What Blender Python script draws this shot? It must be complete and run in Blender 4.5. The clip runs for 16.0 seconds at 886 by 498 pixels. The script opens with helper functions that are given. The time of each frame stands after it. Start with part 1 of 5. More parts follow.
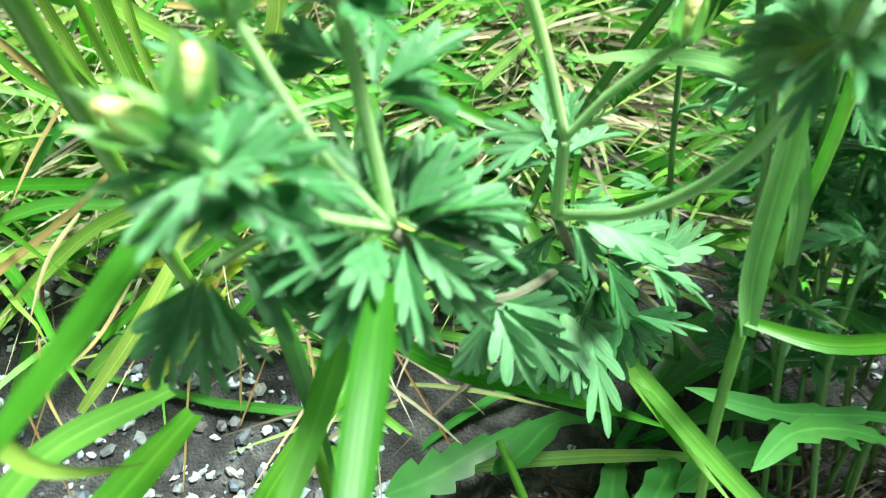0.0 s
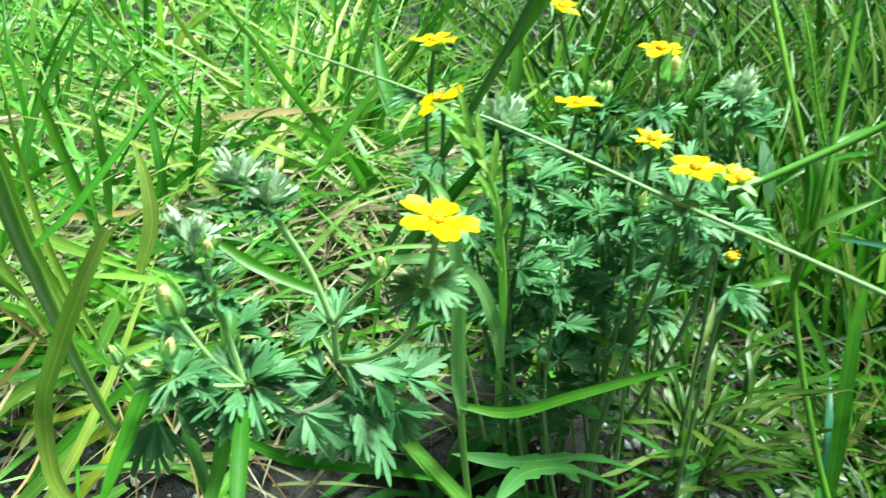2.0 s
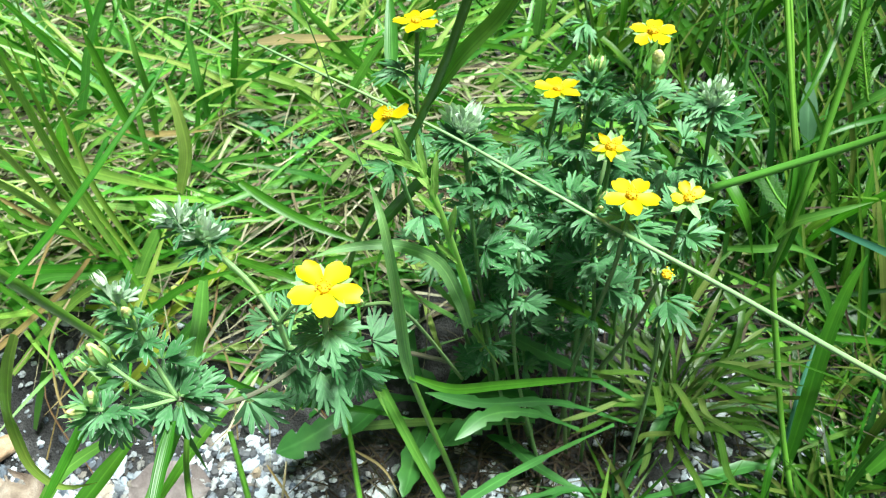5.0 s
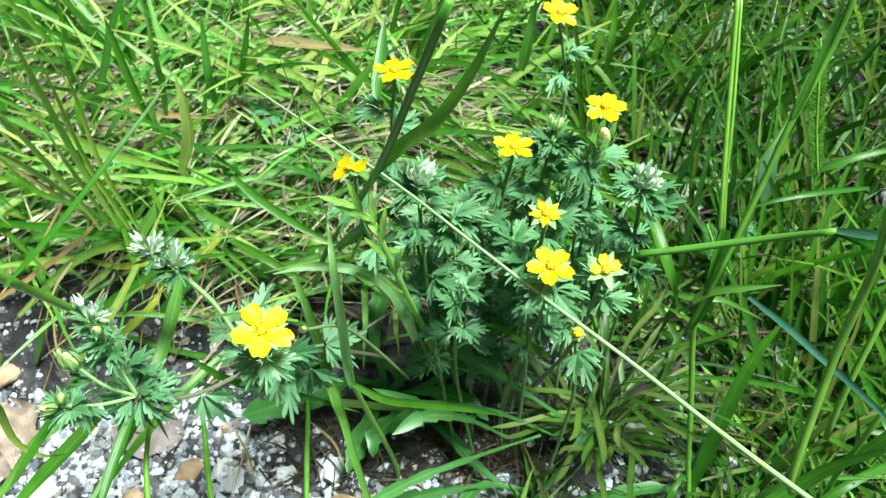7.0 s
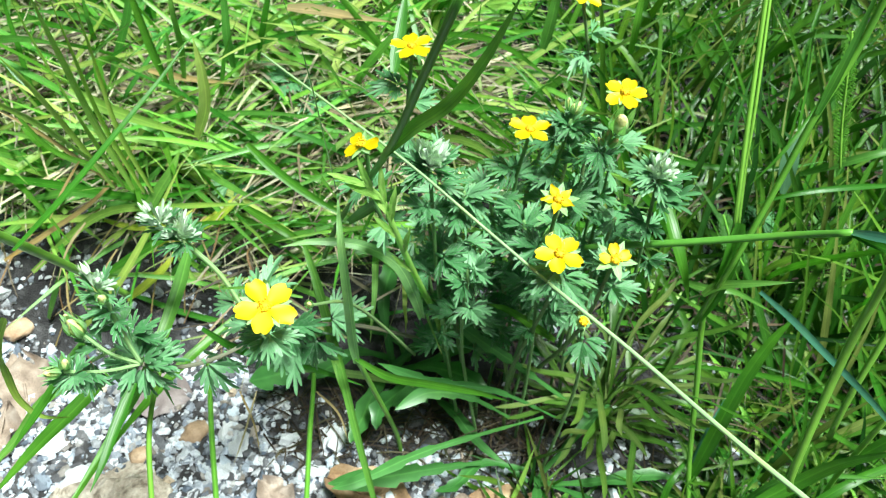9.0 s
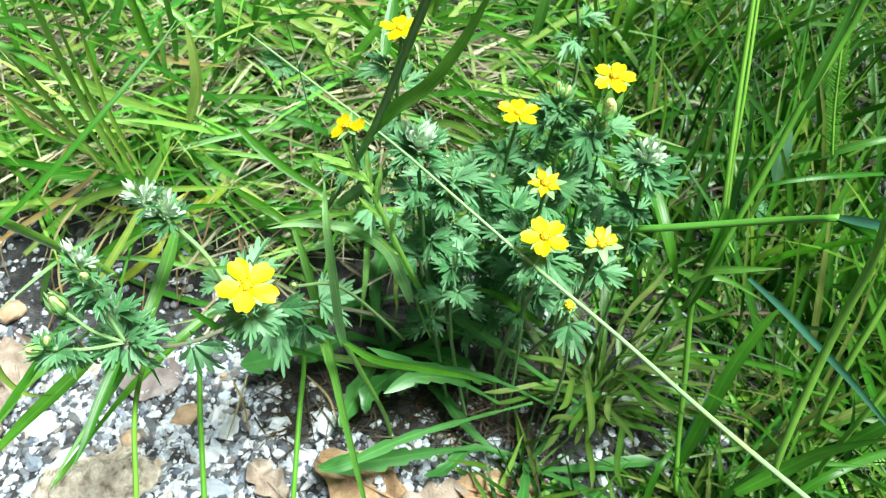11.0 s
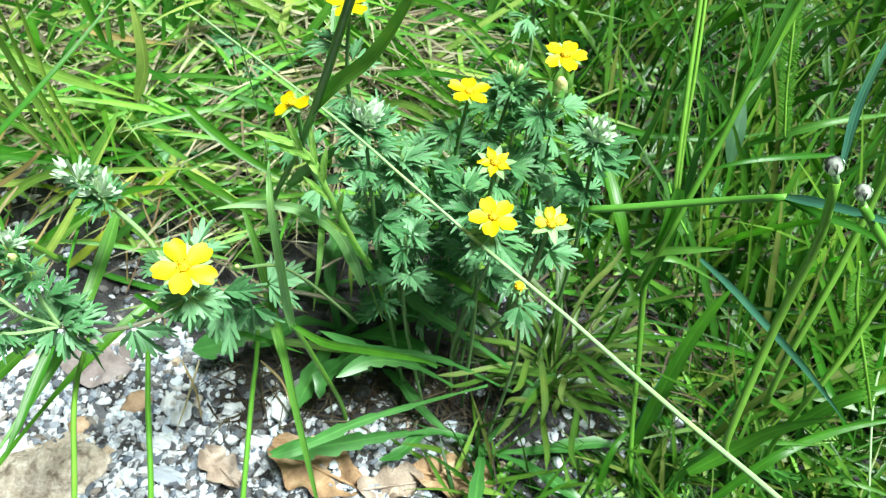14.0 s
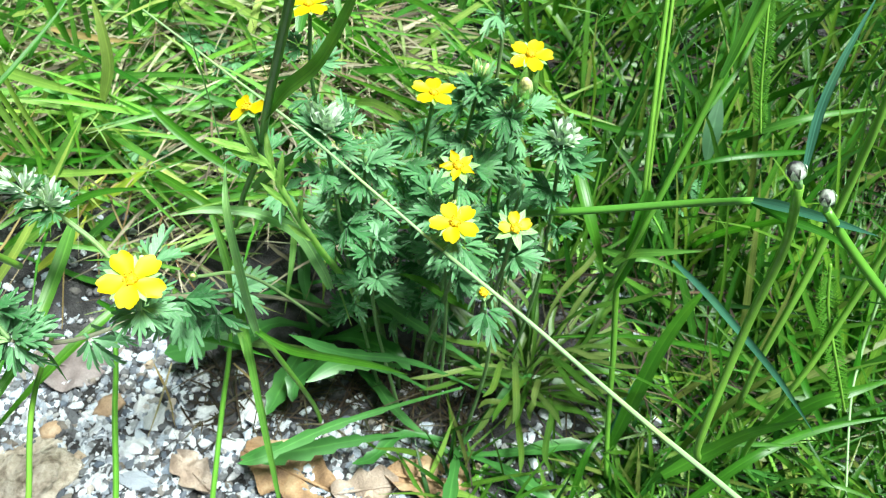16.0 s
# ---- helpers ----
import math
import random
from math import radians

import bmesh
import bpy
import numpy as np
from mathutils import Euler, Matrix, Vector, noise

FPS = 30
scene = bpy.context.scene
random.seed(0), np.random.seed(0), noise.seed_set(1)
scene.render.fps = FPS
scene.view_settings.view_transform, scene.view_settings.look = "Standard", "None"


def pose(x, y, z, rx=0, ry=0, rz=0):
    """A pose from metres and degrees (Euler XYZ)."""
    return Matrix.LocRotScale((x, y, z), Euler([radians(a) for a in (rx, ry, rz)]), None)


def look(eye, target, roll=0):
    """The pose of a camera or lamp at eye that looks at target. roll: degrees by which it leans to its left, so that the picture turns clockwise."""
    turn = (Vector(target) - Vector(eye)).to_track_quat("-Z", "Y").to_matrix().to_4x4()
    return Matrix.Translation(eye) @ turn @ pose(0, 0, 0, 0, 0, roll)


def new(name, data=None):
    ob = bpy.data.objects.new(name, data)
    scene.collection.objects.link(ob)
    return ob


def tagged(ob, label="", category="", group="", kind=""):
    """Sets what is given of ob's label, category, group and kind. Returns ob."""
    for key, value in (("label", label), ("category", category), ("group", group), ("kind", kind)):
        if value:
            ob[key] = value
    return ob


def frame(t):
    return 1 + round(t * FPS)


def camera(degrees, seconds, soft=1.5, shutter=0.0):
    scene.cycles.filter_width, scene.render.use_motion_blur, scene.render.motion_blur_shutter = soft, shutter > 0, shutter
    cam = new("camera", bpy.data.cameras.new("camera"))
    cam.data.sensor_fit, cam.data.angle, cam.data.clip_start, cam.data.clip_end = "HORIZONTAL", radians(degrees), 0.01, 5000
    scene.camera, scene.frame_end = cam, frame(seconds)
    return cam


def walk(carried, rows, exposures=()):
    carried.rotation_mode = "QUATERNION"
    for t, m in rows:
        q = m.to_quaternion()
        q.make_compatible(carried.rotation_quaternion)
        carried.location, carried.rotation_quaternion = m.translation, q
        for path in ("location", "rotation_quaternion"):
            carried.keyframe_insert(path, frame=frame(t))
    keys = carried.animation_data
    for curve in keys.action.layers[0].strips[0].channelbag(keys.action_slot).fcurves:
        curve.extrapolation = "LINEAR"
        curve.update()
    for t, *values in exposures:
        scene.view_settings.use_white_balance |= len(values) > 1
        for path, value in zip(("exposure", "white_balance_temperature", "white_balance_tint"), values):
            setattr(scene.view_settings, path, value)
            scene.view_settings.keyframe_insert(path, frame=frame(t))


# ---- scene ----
cam = camera(58.0, 16.0, soft=1.0, shutter=0.5)
PATH = [
    (0, (-0.02648, -0.04432, 0.15703), (-0.02544, 0.11945, 0.04223), -5.78),
    (0.5, (-0.03178, -0.05871, 0.16508), (-0.01851, 0.10981, 0.05820), -4.32),
    (1, (-0.03404, -0.07350, 0.17533), (-0.00884, 0.09719, 0.07421), -4.15),
    (1.5, (-0.02891, -0.08738, 0.18846), (0.00571, 0.08307, 0.08973), -4.31),
    (2, (-0.02082, -0.09936, 0.19840), (0.01854, 0.07249, 0.10396), -5.11),
    (2.5, (-0.00982, -0.10811, 0.20578), (0.02584, 0.06464, 0.11151), -6.49),
    (3, (-0.00276, -0.10719, 0.21324), (0.02151, 0.06310, 0.11120), -7.65),
    (3.5, (0.00648, -0.10356, 0.22281), (0.01863, 0.06084, 0.10957), -8.27),
    (3.7, (0.01111, -0.10209, 0.22589), (0.01901, 0.06009, 0.10912), -8.51),
    (5.8, (0.03223, -0.08866, 0.24980), (0.02633, 0.05860, 0.11459), -8.17),
    (6, (0.03590, -0.08694, 0.25521), (0.02858, 0.05985, 0.11956), -7.61),
    (6.5, (0.03709, -0.09036, 0.26433), (0.03109, 0.05313, 0.12514), -4.97),
    (7, (0.04391, -0.09646, 0.26851), (0.03415, 0.04300, 0.12549), -4.09),
    (7.5, (0.04444, -0.09546, 0.26939), (0.03200, 0.04076, 0.12347), -3.58),
    (8, (0.04588, -0.09413, 0.26947), (0.03105, 0.04043, 0.12224), -3.75),
    (8.5, (0.04639, -0.09357, 0.26977), (0.03147, 0.04025, 0.12189), -3.41),
    (9, (0.04614, -0.09290, 0.27000), (0.03179, 0.04020, 0.12141), -2.93),
    (11.5, (0.05118, -0.09423, 0.26805), (0.03637, 0.03663, 0.11753), -2.64),
    (12, (0.05204, -0.09395, 0.26826), (0.03820, 0.03599, 0.11685), -2.40),
    (12.5, (0.05280, -0.09361, 0.26850), (0.04023, 0.03554, 0.11631), -2.02),
    (13, (0.05385, -0.09355, 0.26765), (0.04257, 0.03540, 0.11519), -1.64),
    (13.5, (0.05478, -0.09236, 0.26678), (0.04509, 0.03615, 0.11383), -1.11),
    (14, (0.05482, -0.09269, 0.26511), (0.04762, 0.03663, 0.11272), -0.35),
    (14.5, (0.05688, -0.09035, 0.26572), (0.05117, 0.03786, 0.11232), -0.05),
    (15, (0.06299, -0.08721, 0.26478), (0.05604, 0.03987, 0.11050), -0.63),
    (15.5, (0.06356, -0.08731, 0.26528), (0.05663, 0.03963, 0.11088), -0.73),
    (16, (0.06256, -0.08677, 0.26482), (0.05606, 0.04028, 0.11049), -0.62),
]
walk(cam, [(t, look(eye, target, roll)) for t, eye, target, roll in PATH], [(0, 1.78, 6330, -15), (1, 1.74, 6330, -15), (2, 1.48, 6330, -16), (3.5, 1.30, 6280, -11), (6, 1.25, 6190, -4), (16, 1.36, 6190, -4)])

cam.data.dof.use_dof = True
cam.data.dof.focus_distance = 0.14
cam.data.dof.aperture_fstop = 66.0

# ---- light: hazy bright day, soft sun high on the right ----
world = bpy.data.worlds.new("sky")
scene.world = world
world.use_nodes = True
wn = world.node_tree.nodes
sky = wn.new("ShaderNodeTexSky")
sky.sky_type, sky.sun_disc = "NISHITA", False
SUN_ELEVATION, SUN_AZIMUTH = radians(67), radians(112)
sky.sun_elevation, sky.sun_rotation = SUN_ELEVATION, SUN_AZIMUTH
sky.dust_density = 6.0
cloud = wn.new("ShaderNodeHueSaturation")
cloud.inputs["Saturation"].default_value = 0.6
wn["Background"].inputs["Strength"].default_value = 0.014
world.node_tree.links.new(sky.outputs["Color"], cloud.inputs["Color"])
world.node_tree.links.new(cloud.outputs["Color"], wn["Background"].inputs["Color"])
sun = new("sun", bpy.data.lights.new("sun", "SUN"))
sun.data.energy, sun.data.angle, sun.data.color = 4.6, radians(16.0), (1.0, 0.98, 0.955)
sun_way = Vector((math.sin(SUN_AZIMUTH) * math.cos(SUN_ELEVATION), math.cos(SUN_AZIMUTH) * math.cos(SUN_ELEVATION), math.sin(SUN_ELEVATION)))
sun.matrix_world = look(sun_way, (0, 0, 0))


# ---- materials ----
def node_material(name):
    m = bpy.data.materials.new(name)
    m.use_nodes = True
    nt = m.node_tree
    return m, nt, nt.nodes["Principled BSDF"], nt.nodes["Material Output"]


def ramp(nt, fac, stops):
    r = nt.nodes.new("ShaderNodeValToRGB")
    while len(r.color_ramp.elements) < len(stops):
        r.color_ramp.elements.new(0.5)
    while len(r.color_ramp.elements) > len(stops):
        r.color_ramp.elements.remove(r.color_ramp.elements[-1])
    for e, (p, c) in zip(r.color_ramp.elements, stops):
        e.position, e.color = p, (*c, 1)
    nt.links.new(fac, r.inputs[0])
    return r.outputs[0]


def noise_of(nt, scale, detail=3.0, stretch=None, uv=False):
    tc = nt.nodes.new("ShaderNodeTexCoord")
    mp = nt.nodes.new("ShaderNodeMapping")
    if stretch:
        mp.inputs["Scale"].default_value = stretch
    nt.links.new(tc.outputs["UV" if uv else "Object"], mp.inputs[0])
    n = nt.nodes.new("ShaderNodeTexNoise")
    n.inputs["Scale"].default_value, n.inputs["Detail"].default_value = scale, detail
    nt.links.new(mp.outputs[0], n.inputs["Vector"])
    return n.outputs["Fac"]


def mixed(nt, a, b, fac, mode="MIX"):
    m = nt.nodes.new("ShaderNodeMix")
    m.data_type, m.blend_type = "RGBA", mode
    for sock, v in ((m.inputs[0], fac), (m.inputs[6], a), (m.inputs[7], b)):
        if isinstance(v, (int, float)):
            sock.default_value = v
        elif isinstance(v, tuple):
            sock.default_value = (*v, 1)
        else:
            nt.links.new(v, sock)
    return m.outputs[2]


def bump(nt, height, strength, distance, bsdf):
    b = nt.nodes.new("ShaderNodeBump")
    b.inputs["Strength"].default_value, b.inputs["Distance"].default_value = strength, distance
    nt.links.new(height, b.inputs["Height"])
    nt.links.new(b.outputs[0], bsdf.inputs["Normal"])


def leafy(name, colours, thin=0.4, rough=0.36, veins=7.0, each="object", tip=None, hair=0.0):
    """A blade or leaf: lengthwise veins, blotches, light passing through. Colours vary from piece to piece."""
    m, nt, bsdf, out = node_material(name)
    if each == "object":
        rnd = nt.nodes.new("ShaderNodeObjectInfo").outputs["Random"]
    else:
        rnd = nt.nodes.new("ShaderNodeNewGeometry").outputs["Random Per Island"]
    k = len(colours)
    base = ramp(nt, rnd, [((i + 0.5) / k, c) for i, c in enumerate(colours)])
    blot = noise_of(nt, 260.0, 3)
    lo = mixed(nt, base, (0.72, 0.74, 0.7), 1.0, "MULTIPLY")
    hi = mixed(nt, base, (1.22, 1.18, 1.1), 1.0, "MULTIPLY")
    col = mixed(nt, lo, hi, blot)
    vein = noise_of(nt, 1.0, 2, (veins * 2.2, 1.4, 1), True)
    tc0 = nt.nodes.new("ShaderNodeTexCoord")
    across = nt.nodes.new("ShaderNodeSeparateXYZ")
    nt.links.new(tc0.outputs["UV"], across.inputs[0])
    wave = nt.nodes.new("ShaderNodeMath")
    wave.operation = "MULTIPLY"
    wave.inputs[1].default_value = math.tau * veins
    nt.links.new(across.outputs[0], wave.inputs[0])
    rib = nt.nodes.new("ShaderNodeMath")
    rib.operation = "SINE"
    nt.links.new(wave.outputs[0], rib.inputs[0])
    if veins >= 2:
        col = mixed(nt, col, mixed(nt, col, (0.66, 0.72, 0.62), 1.0, "MULTIPLY"), ramp(nt, rib.outputs[0], [(0.1, (0, 0, 0)), (0.9, (0.14, 0.14, 0.14))]))
    col = mixed(nt, col, mixed(nt, col, (1.55, 1.4, 1.5), 1.0, "MULTIPLY"), ramp(nt, across.outputs[0], [(0.42, (0, 0, 0)), (0.5, (0.8, 0.8, 0.8)), (0.58, (0, 0, 0))]))
    wear = noise_of(nt, 70.0, 4)
    col = mixed(nt, col, mixed(nt, col, (1.25, 1.08, 0.85), 1.0, "MULTIPLY"), ramp(nt, wear, [(0.55, (0, 0, 0)), (0.72, (0.7, 0.7, 0.7))]))
    col = mixed(nt, col, mixed(nt, col, (1.5, 1.4, 1.35), 1.0, "MULTIPLY"), ramp(nt, vein, [(0.48, (0, 0, 0)), (0.66, (0.6, 0.6, 0.6))]))
    if tip:
        tc = nt.nodes.new("ShaderNodeTexCoord")
        sep = nt.nodes.new("ShaderNodeSeparateXYZ")
        nt.links.new(tc.outputs["UV"], sep.inputs[0])
        col = mixed(nt, col, tip, ramp(nt, sep.outputs[1], [(0.8, (0, 0, 0)), (1.0, (0.8, 0.8, 0.8))]))
    if hair:
        col = mixed(nt, col, (0.36, 0.45, 0.38), ramp(nt, noise_of(nt, 1500.0, 2), [(0.45, (0, 0, 0)), (0.75, (hair, hair, hair))]))
    nt.links.new(col, bsdf.inputs["Base Color"])
    bsdf.inputs["Roughness"].default_value = rough
    bsdf.inputs["Specular IOR Level"].default_value = 0.5
    bump(nt, rib.outputs[0], 0.18, 0.00006, bsdf)
    tr = nt.nodes.new("ShaderNodeBsdfTranslucent")
    nt.links.new(mixed(nt, col, (0.92, 1.3, 0.62), 1.0, "MULTIPLY"), tr.inputs["Color"])
    mx = nt.nodes.new("ShaderNodeMixShader")
    mx.inputs[0].default_value = thin
    nt.links.new(bsdf.outputs[0], mx.inputs[1])
    nt.links.new(tr.outputs[0], mx.inputs[2])
    nt.links.new(mx.outputs[0], out.inputs["Surface"])
    return m


# bank greens, lightened to paint in the stronger sun on the left
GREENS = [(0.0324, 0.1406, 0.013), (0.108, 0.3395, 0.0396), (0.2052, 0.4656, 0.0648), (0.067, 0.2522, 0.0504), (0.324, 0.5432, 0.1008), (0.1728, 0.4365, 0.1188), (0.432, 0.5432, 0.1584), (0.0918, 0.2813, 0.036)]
MATS = {
    "green_blade": leafy("green_blade", [(0.0481, 0.1862, 0.0143), (0.0722, 0.2264, 0.0214), (0.1043, 0.2803, 0.0286)], 0.48),
    "light_blade": leafy("light_blade", [(0.0780, 0.2400, 0.0390), (0.1100, 0.2820, 0.0490), (0.1560, 0.3280, 0.0600)], 0.48),
    "pale_blade": leafy("pale_blade", [(0.3068, 0.4606, 0.091), (0.3894, 0.49, 0.133), (0.2478, 0.4214, 0.084)], 0.48),
    "yellow_blade": leafy("yellow_blade", [(0.300, 0.420, 0.045), (0.380, 0.450, 0.060)], 0.35),
    "olive_blade": leafy("olive_blade", [(0.110, 0.250, 0.022), (0.160, 0.310, 0.032)], 0.35),
    "cool_blade": leafy("cool_blade", [(0.240, 0.460, 0.180), (0.290, 0.500, 0.220)], 0.45),
    "dark_blade": leafy("dark_blade", [(0.0354, 0.1483, 0.0109), (0.0442, 0.1725, 0.0136)], 0.35),
    "blue_blade": leafy("blue_blade", [(0.040, 0.140, 0.092), (0.052, 0.165, 0.112)], 0.15, 0.32, 3.0),
    "green_stem": leafy("green_stem", [(0.14, 0.36, 0.045), (0.20, 0.42, 0.06)], 0.25),
    "dark_stem": leafy("dark_stem", [(0.105, 0.310, 0.042), (0.120, 0.335, 0.050)], 0.2),
    "thin_stem": leafy("thin_stem", [(0.0408, 0.0952, 0.0272)], 0.1),
    "straw": leafy("straw", [(0.27, 0.45, 0.21), (0.33, 0.48, 0.26)], 0.2),
    "straw_blade": leafy("straw_blade", [(0.313, 0.238, 0.102), (0.286, 0.245, 0.136)], 0.3),
    "brown_blade": leafy("brown_blade", [(0.210, 0.125, 0.060), (0.300, 0.200, 0.110)], 0.2, 0.6),
    "sward": leafy("sward", GREENS, 0.3, each="island", tip=(0.204, 0.245, 0.068)),
    # greens lowered in colour to stand in for the grass's shade on itself
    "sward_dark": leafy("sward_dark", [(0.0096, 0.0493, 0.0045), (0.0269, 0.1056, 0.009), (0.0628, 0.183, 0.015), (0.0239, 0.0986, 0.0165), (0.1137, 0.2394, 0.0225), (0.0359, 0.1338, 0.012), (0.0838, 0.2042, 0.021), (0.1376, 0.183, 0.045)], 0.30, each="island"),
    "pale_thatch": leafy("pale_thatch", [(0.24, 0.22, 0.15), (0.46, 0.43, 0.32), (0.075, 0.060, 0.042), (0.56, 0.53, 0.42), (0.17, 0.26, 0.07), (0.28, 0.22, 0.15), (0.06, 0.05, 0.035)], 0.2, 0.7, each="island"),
    "spikelet": leafy("spikelet", [(0.323, 0.571, 0.133), (0.381, 0.609, 0.162)], 0.4),
    # brown litter, darkened further to paint in the shade between the blades
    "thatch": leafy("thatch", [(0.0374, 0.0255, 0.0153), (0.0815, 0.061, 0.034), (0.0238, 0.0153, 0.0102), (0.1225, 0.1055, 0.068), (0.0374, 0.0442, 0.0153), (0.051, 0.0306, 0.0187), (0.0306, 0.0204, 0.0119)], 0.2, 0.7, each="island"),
    "leaf_upper": leafy("leaf_upper", [(0.085, 0.260, 0.096), (0.130, 0.338, 0.145), (0.190, 0.415, 0.212)], 0.42, 0.48, 1.0, hair=0.24),
    "leaf_under": leafy("leaf_under", [(0.272, 0.381, 0.299)], 0.15, 0.75, 1.0, hair=0.7),
    "hairy_stem": leafy("hairy_stem", [(0.370, 0.600, 0.270)], 0.25, 0.65, hair=0.2),
    "red_stem": leafy("red_stem", [(0.204, 0.211, 0.15)], 0.2, 0.65, hair=0.15),
    "bush_stem": leafy("bush_stem", [(0.115, 0.280, 0.075), (0.160, 0.270, 0.100)], 0.2, 0.65, hair=0.15),
    "sepal": leafy("sepal", [(0.276, 0.531, 0.19), (0.341, 0.585, 0.255)], 0.35, 0.65, hair=0.5),
    "bud_green": leafy("bud_green", [(0.357, 0.476, 0.188), (0.425, 0.51, 0.17)], 0.2, 0.7, hair=0.3),
    "woolly": leafy("woolly", [(0.60, 0.74, 0.64), (0.66, 0.78, 0.70)], 0.2, 0.8, hair=0.3),
    "rosette_leaf": leafy("rosette_leaf", [(0.055, 0.135, 0.018), (0.105, 0.190, 0.033), (0.042, 0.115, 0.016), (0.155, 0.225, 0.066)], 0.35),
    "pale_leaf": leafy("pale_leaf", [(0.068, 0.163, 0.0816), (0.0544, 0.143, 0.0612)], 0.3, 0.5, 1.0),
    "herb_leaf": leafy("herb_leaf", [(0.0748, 0.231, 0.0544), (0.0612, 0.204, 0.0476)], 0.38, veins=1.0),
}


def petal_material():
    m, nt, bsdf, out = node_material("petal")
    col = mixed(nt, (0.84, 0.57, 0.0), (0.87, 0.64, 0.003), noise_of(nt, 500.0, 3))
    nt.links.new(col, bsdf.inputs["Base Color"])
    bsdf.inputs["Roughness"].default_value = 0.5
    bump(nt, noise_of(nt, 1.0, 2, (8, 1.0, 1), True), 0.1, 0.00005, bsdf)
    tr = nt.nodes.new("ShaderNodeBsdfTranslucent")
    nt.links.new(col, tr.inputs["Color"])
    mx = nt.nodes.new("ShaderNodeMixShader")
    mx.inputs[0].default_value = 0.45
    nt.links.new(bsdf.outputs[0], mx.inputs[1])
    nt.links.new(tr.outputs[0], mx.inputs[2])
    nt.links.new(mx.outputs[0], out.inputs["Surface"])
    return m


def speckled(name, stops, scale, rough=0.8, bump_m=0.0004, each=None, fine=1400.0):
    """A mineral or dry surface: blotches at two sizes and a fine relief."""
    m, nt, bsdf, out = node_material(name)
    big = noise_of(nt, scale, 5)
    small = noise_of(nt, fine, 4)
    if each:
        rnd = nt.nodes.new("ShaderNodeObjectInfo").outputs["Random"] if each == "object" else nt.nodes.new("ShaderNodeNewGeometry").outputs["Random Per Island"]
        k = len(stops)
        col = ramp(nt, rnd, [((i + 0.5) / k, c) for i, (_, c) in enumerate(stops)])
        col = mixed(nt, mixed(nt, col, (0.7, 0.7, 0.7), 1.0, "MULTIPLY"), col, ramp(nt, big, [(0.35, (0, 0, 0)), (0.6, (1, 1, 1))]))
    else:
        col = ramp(nt, big, stops)
    col = mixed(nt, mixed(nt, col, (0.6, 0.58, 0.56), 1.0, "MULTIPLY"), mixed(nt, col, (1.25, 1.25, 1.25), 1.0, "MULTIPLY"), small)
    nt.links.new(col, bsdf.inputs["Base Color"])
    bsdf.inputs["Roughness"].default_value = rough
    bump(nt, small, 0.8, bump_m, bsdf)
    return m


MATS["petal"] = petal_material()
MATS["petal_tip"] = speckled("petal_tip", [(0.3, (0.72, 0.70, 0.34)), (0.7, (0.80, 0.74, 0.26))], 600.0, 0.6)
MATS["stamen"] = speckled("stamen", [(0.3, (0.78, 0.47, 0.0)), (0.7, (0.84, 0.56, 0.005))], 900.0, 0.7, 0.0001)
MATS["soil"] = speckled("soil", [(0.3, (0.016, 0.0158, 0.0165)), (0.5, (0.042, 0.041, 0.043)), (0.7, (0.108, 0.106, 0.110))], 160.0, 0.9, 0.0016)
MATS["shell"] = speckled("shell", [(0, (0.78, 0.82, 0.87)), (0, (0.72, 0.79, 0.88)), (0, (0.55, 0.65, 0.78)), (0, (0.80, 0.82, 0.84)), (0, (0.78, 0.82, 0.87)), (0, (0.22, 0.28, 0.38)), (0, (0.80, 0.83, 0.87)), (0, (0.74, 0.79, 0.85)), (0, (0.58, 0.46, 0.34))], 300.0, 0.55, 0.0002, "object")
MATS["grit"] = speckled("grit", [(0, (0.66, 0.71, 0.79)), (0, (0.06, 0.062, 0.07)), (0, (0.46, 0.53, 0.63)), (0, (0.75, 0.79, 0.85)), (0, (0.04, 0.040, 0.043)), (0, (0.70, 0.74, 0.80)), (0, (0.20, 0.23, 0.29)), (0, (0.73, 0.77, 0.82)), (0, (0.21, 0.18, 0.15)), (0, (0.11, 0.14, 0.19)), (0, (0.10, 0.10, 0.11))], 300.0, 0.65, 0.0002, "island")
MATS["dry_leaf"] = speckled("dry_leaf", [(0.3, (0.17, 0.10, 0.055)), (0.5, (0.33, 0.21, 0.11)), (0.7, (0.46, 0.34, 0.21))], 140.0, 0.7, 0.0006)
MATS["grey_leaf"] = speckled("grey_leaf", [(0.3, (0.17, 0.125, 0.095)), (0.5, (0.30, 0.235, 0.185)), (0.7, (0.42, 0.355, 0.30))], 140.0, 0.75, 0.0006)
MATS["mauve_leaf"] = speckled("mauve_leaf", [(0.3, (0.13, 0.105, 0.102)), (0.5, (0.21, 0.175, 0.172)), (0.7, (0.28, 0.245, 0.245))], 90.0, 0.7, 0.0003)
MATS["stone"] = speckled("stone", [(0.3, (0.213, 0.171, 0.128)), (0.45, (0.447, 0.384, 0.308)), (0.6, (0.574, 0.511, 0.426)), (0.75, (0.68, 0.638, 0.553))], 260.0, 0.9, 0.0022, None, 700.0)
MATS["pebble"] = speckled("pebble", [(0.3, (0.34, 0.22, 0.13)), (0.55, (0.48, 0.34, 0.22)), (0.75, (0.58, 0.45, 0.32))], 200.0, 0.6, 0.0003)
MATS["bulb"] = speckled("bulb", [(0.42, (0.030, 0.030, 0.036)), (0.54, (0.19, 0.21, 0.18)), (0.68, (0.46, 0.50, 0.44))], 420.0, 0.7, 0.0003)


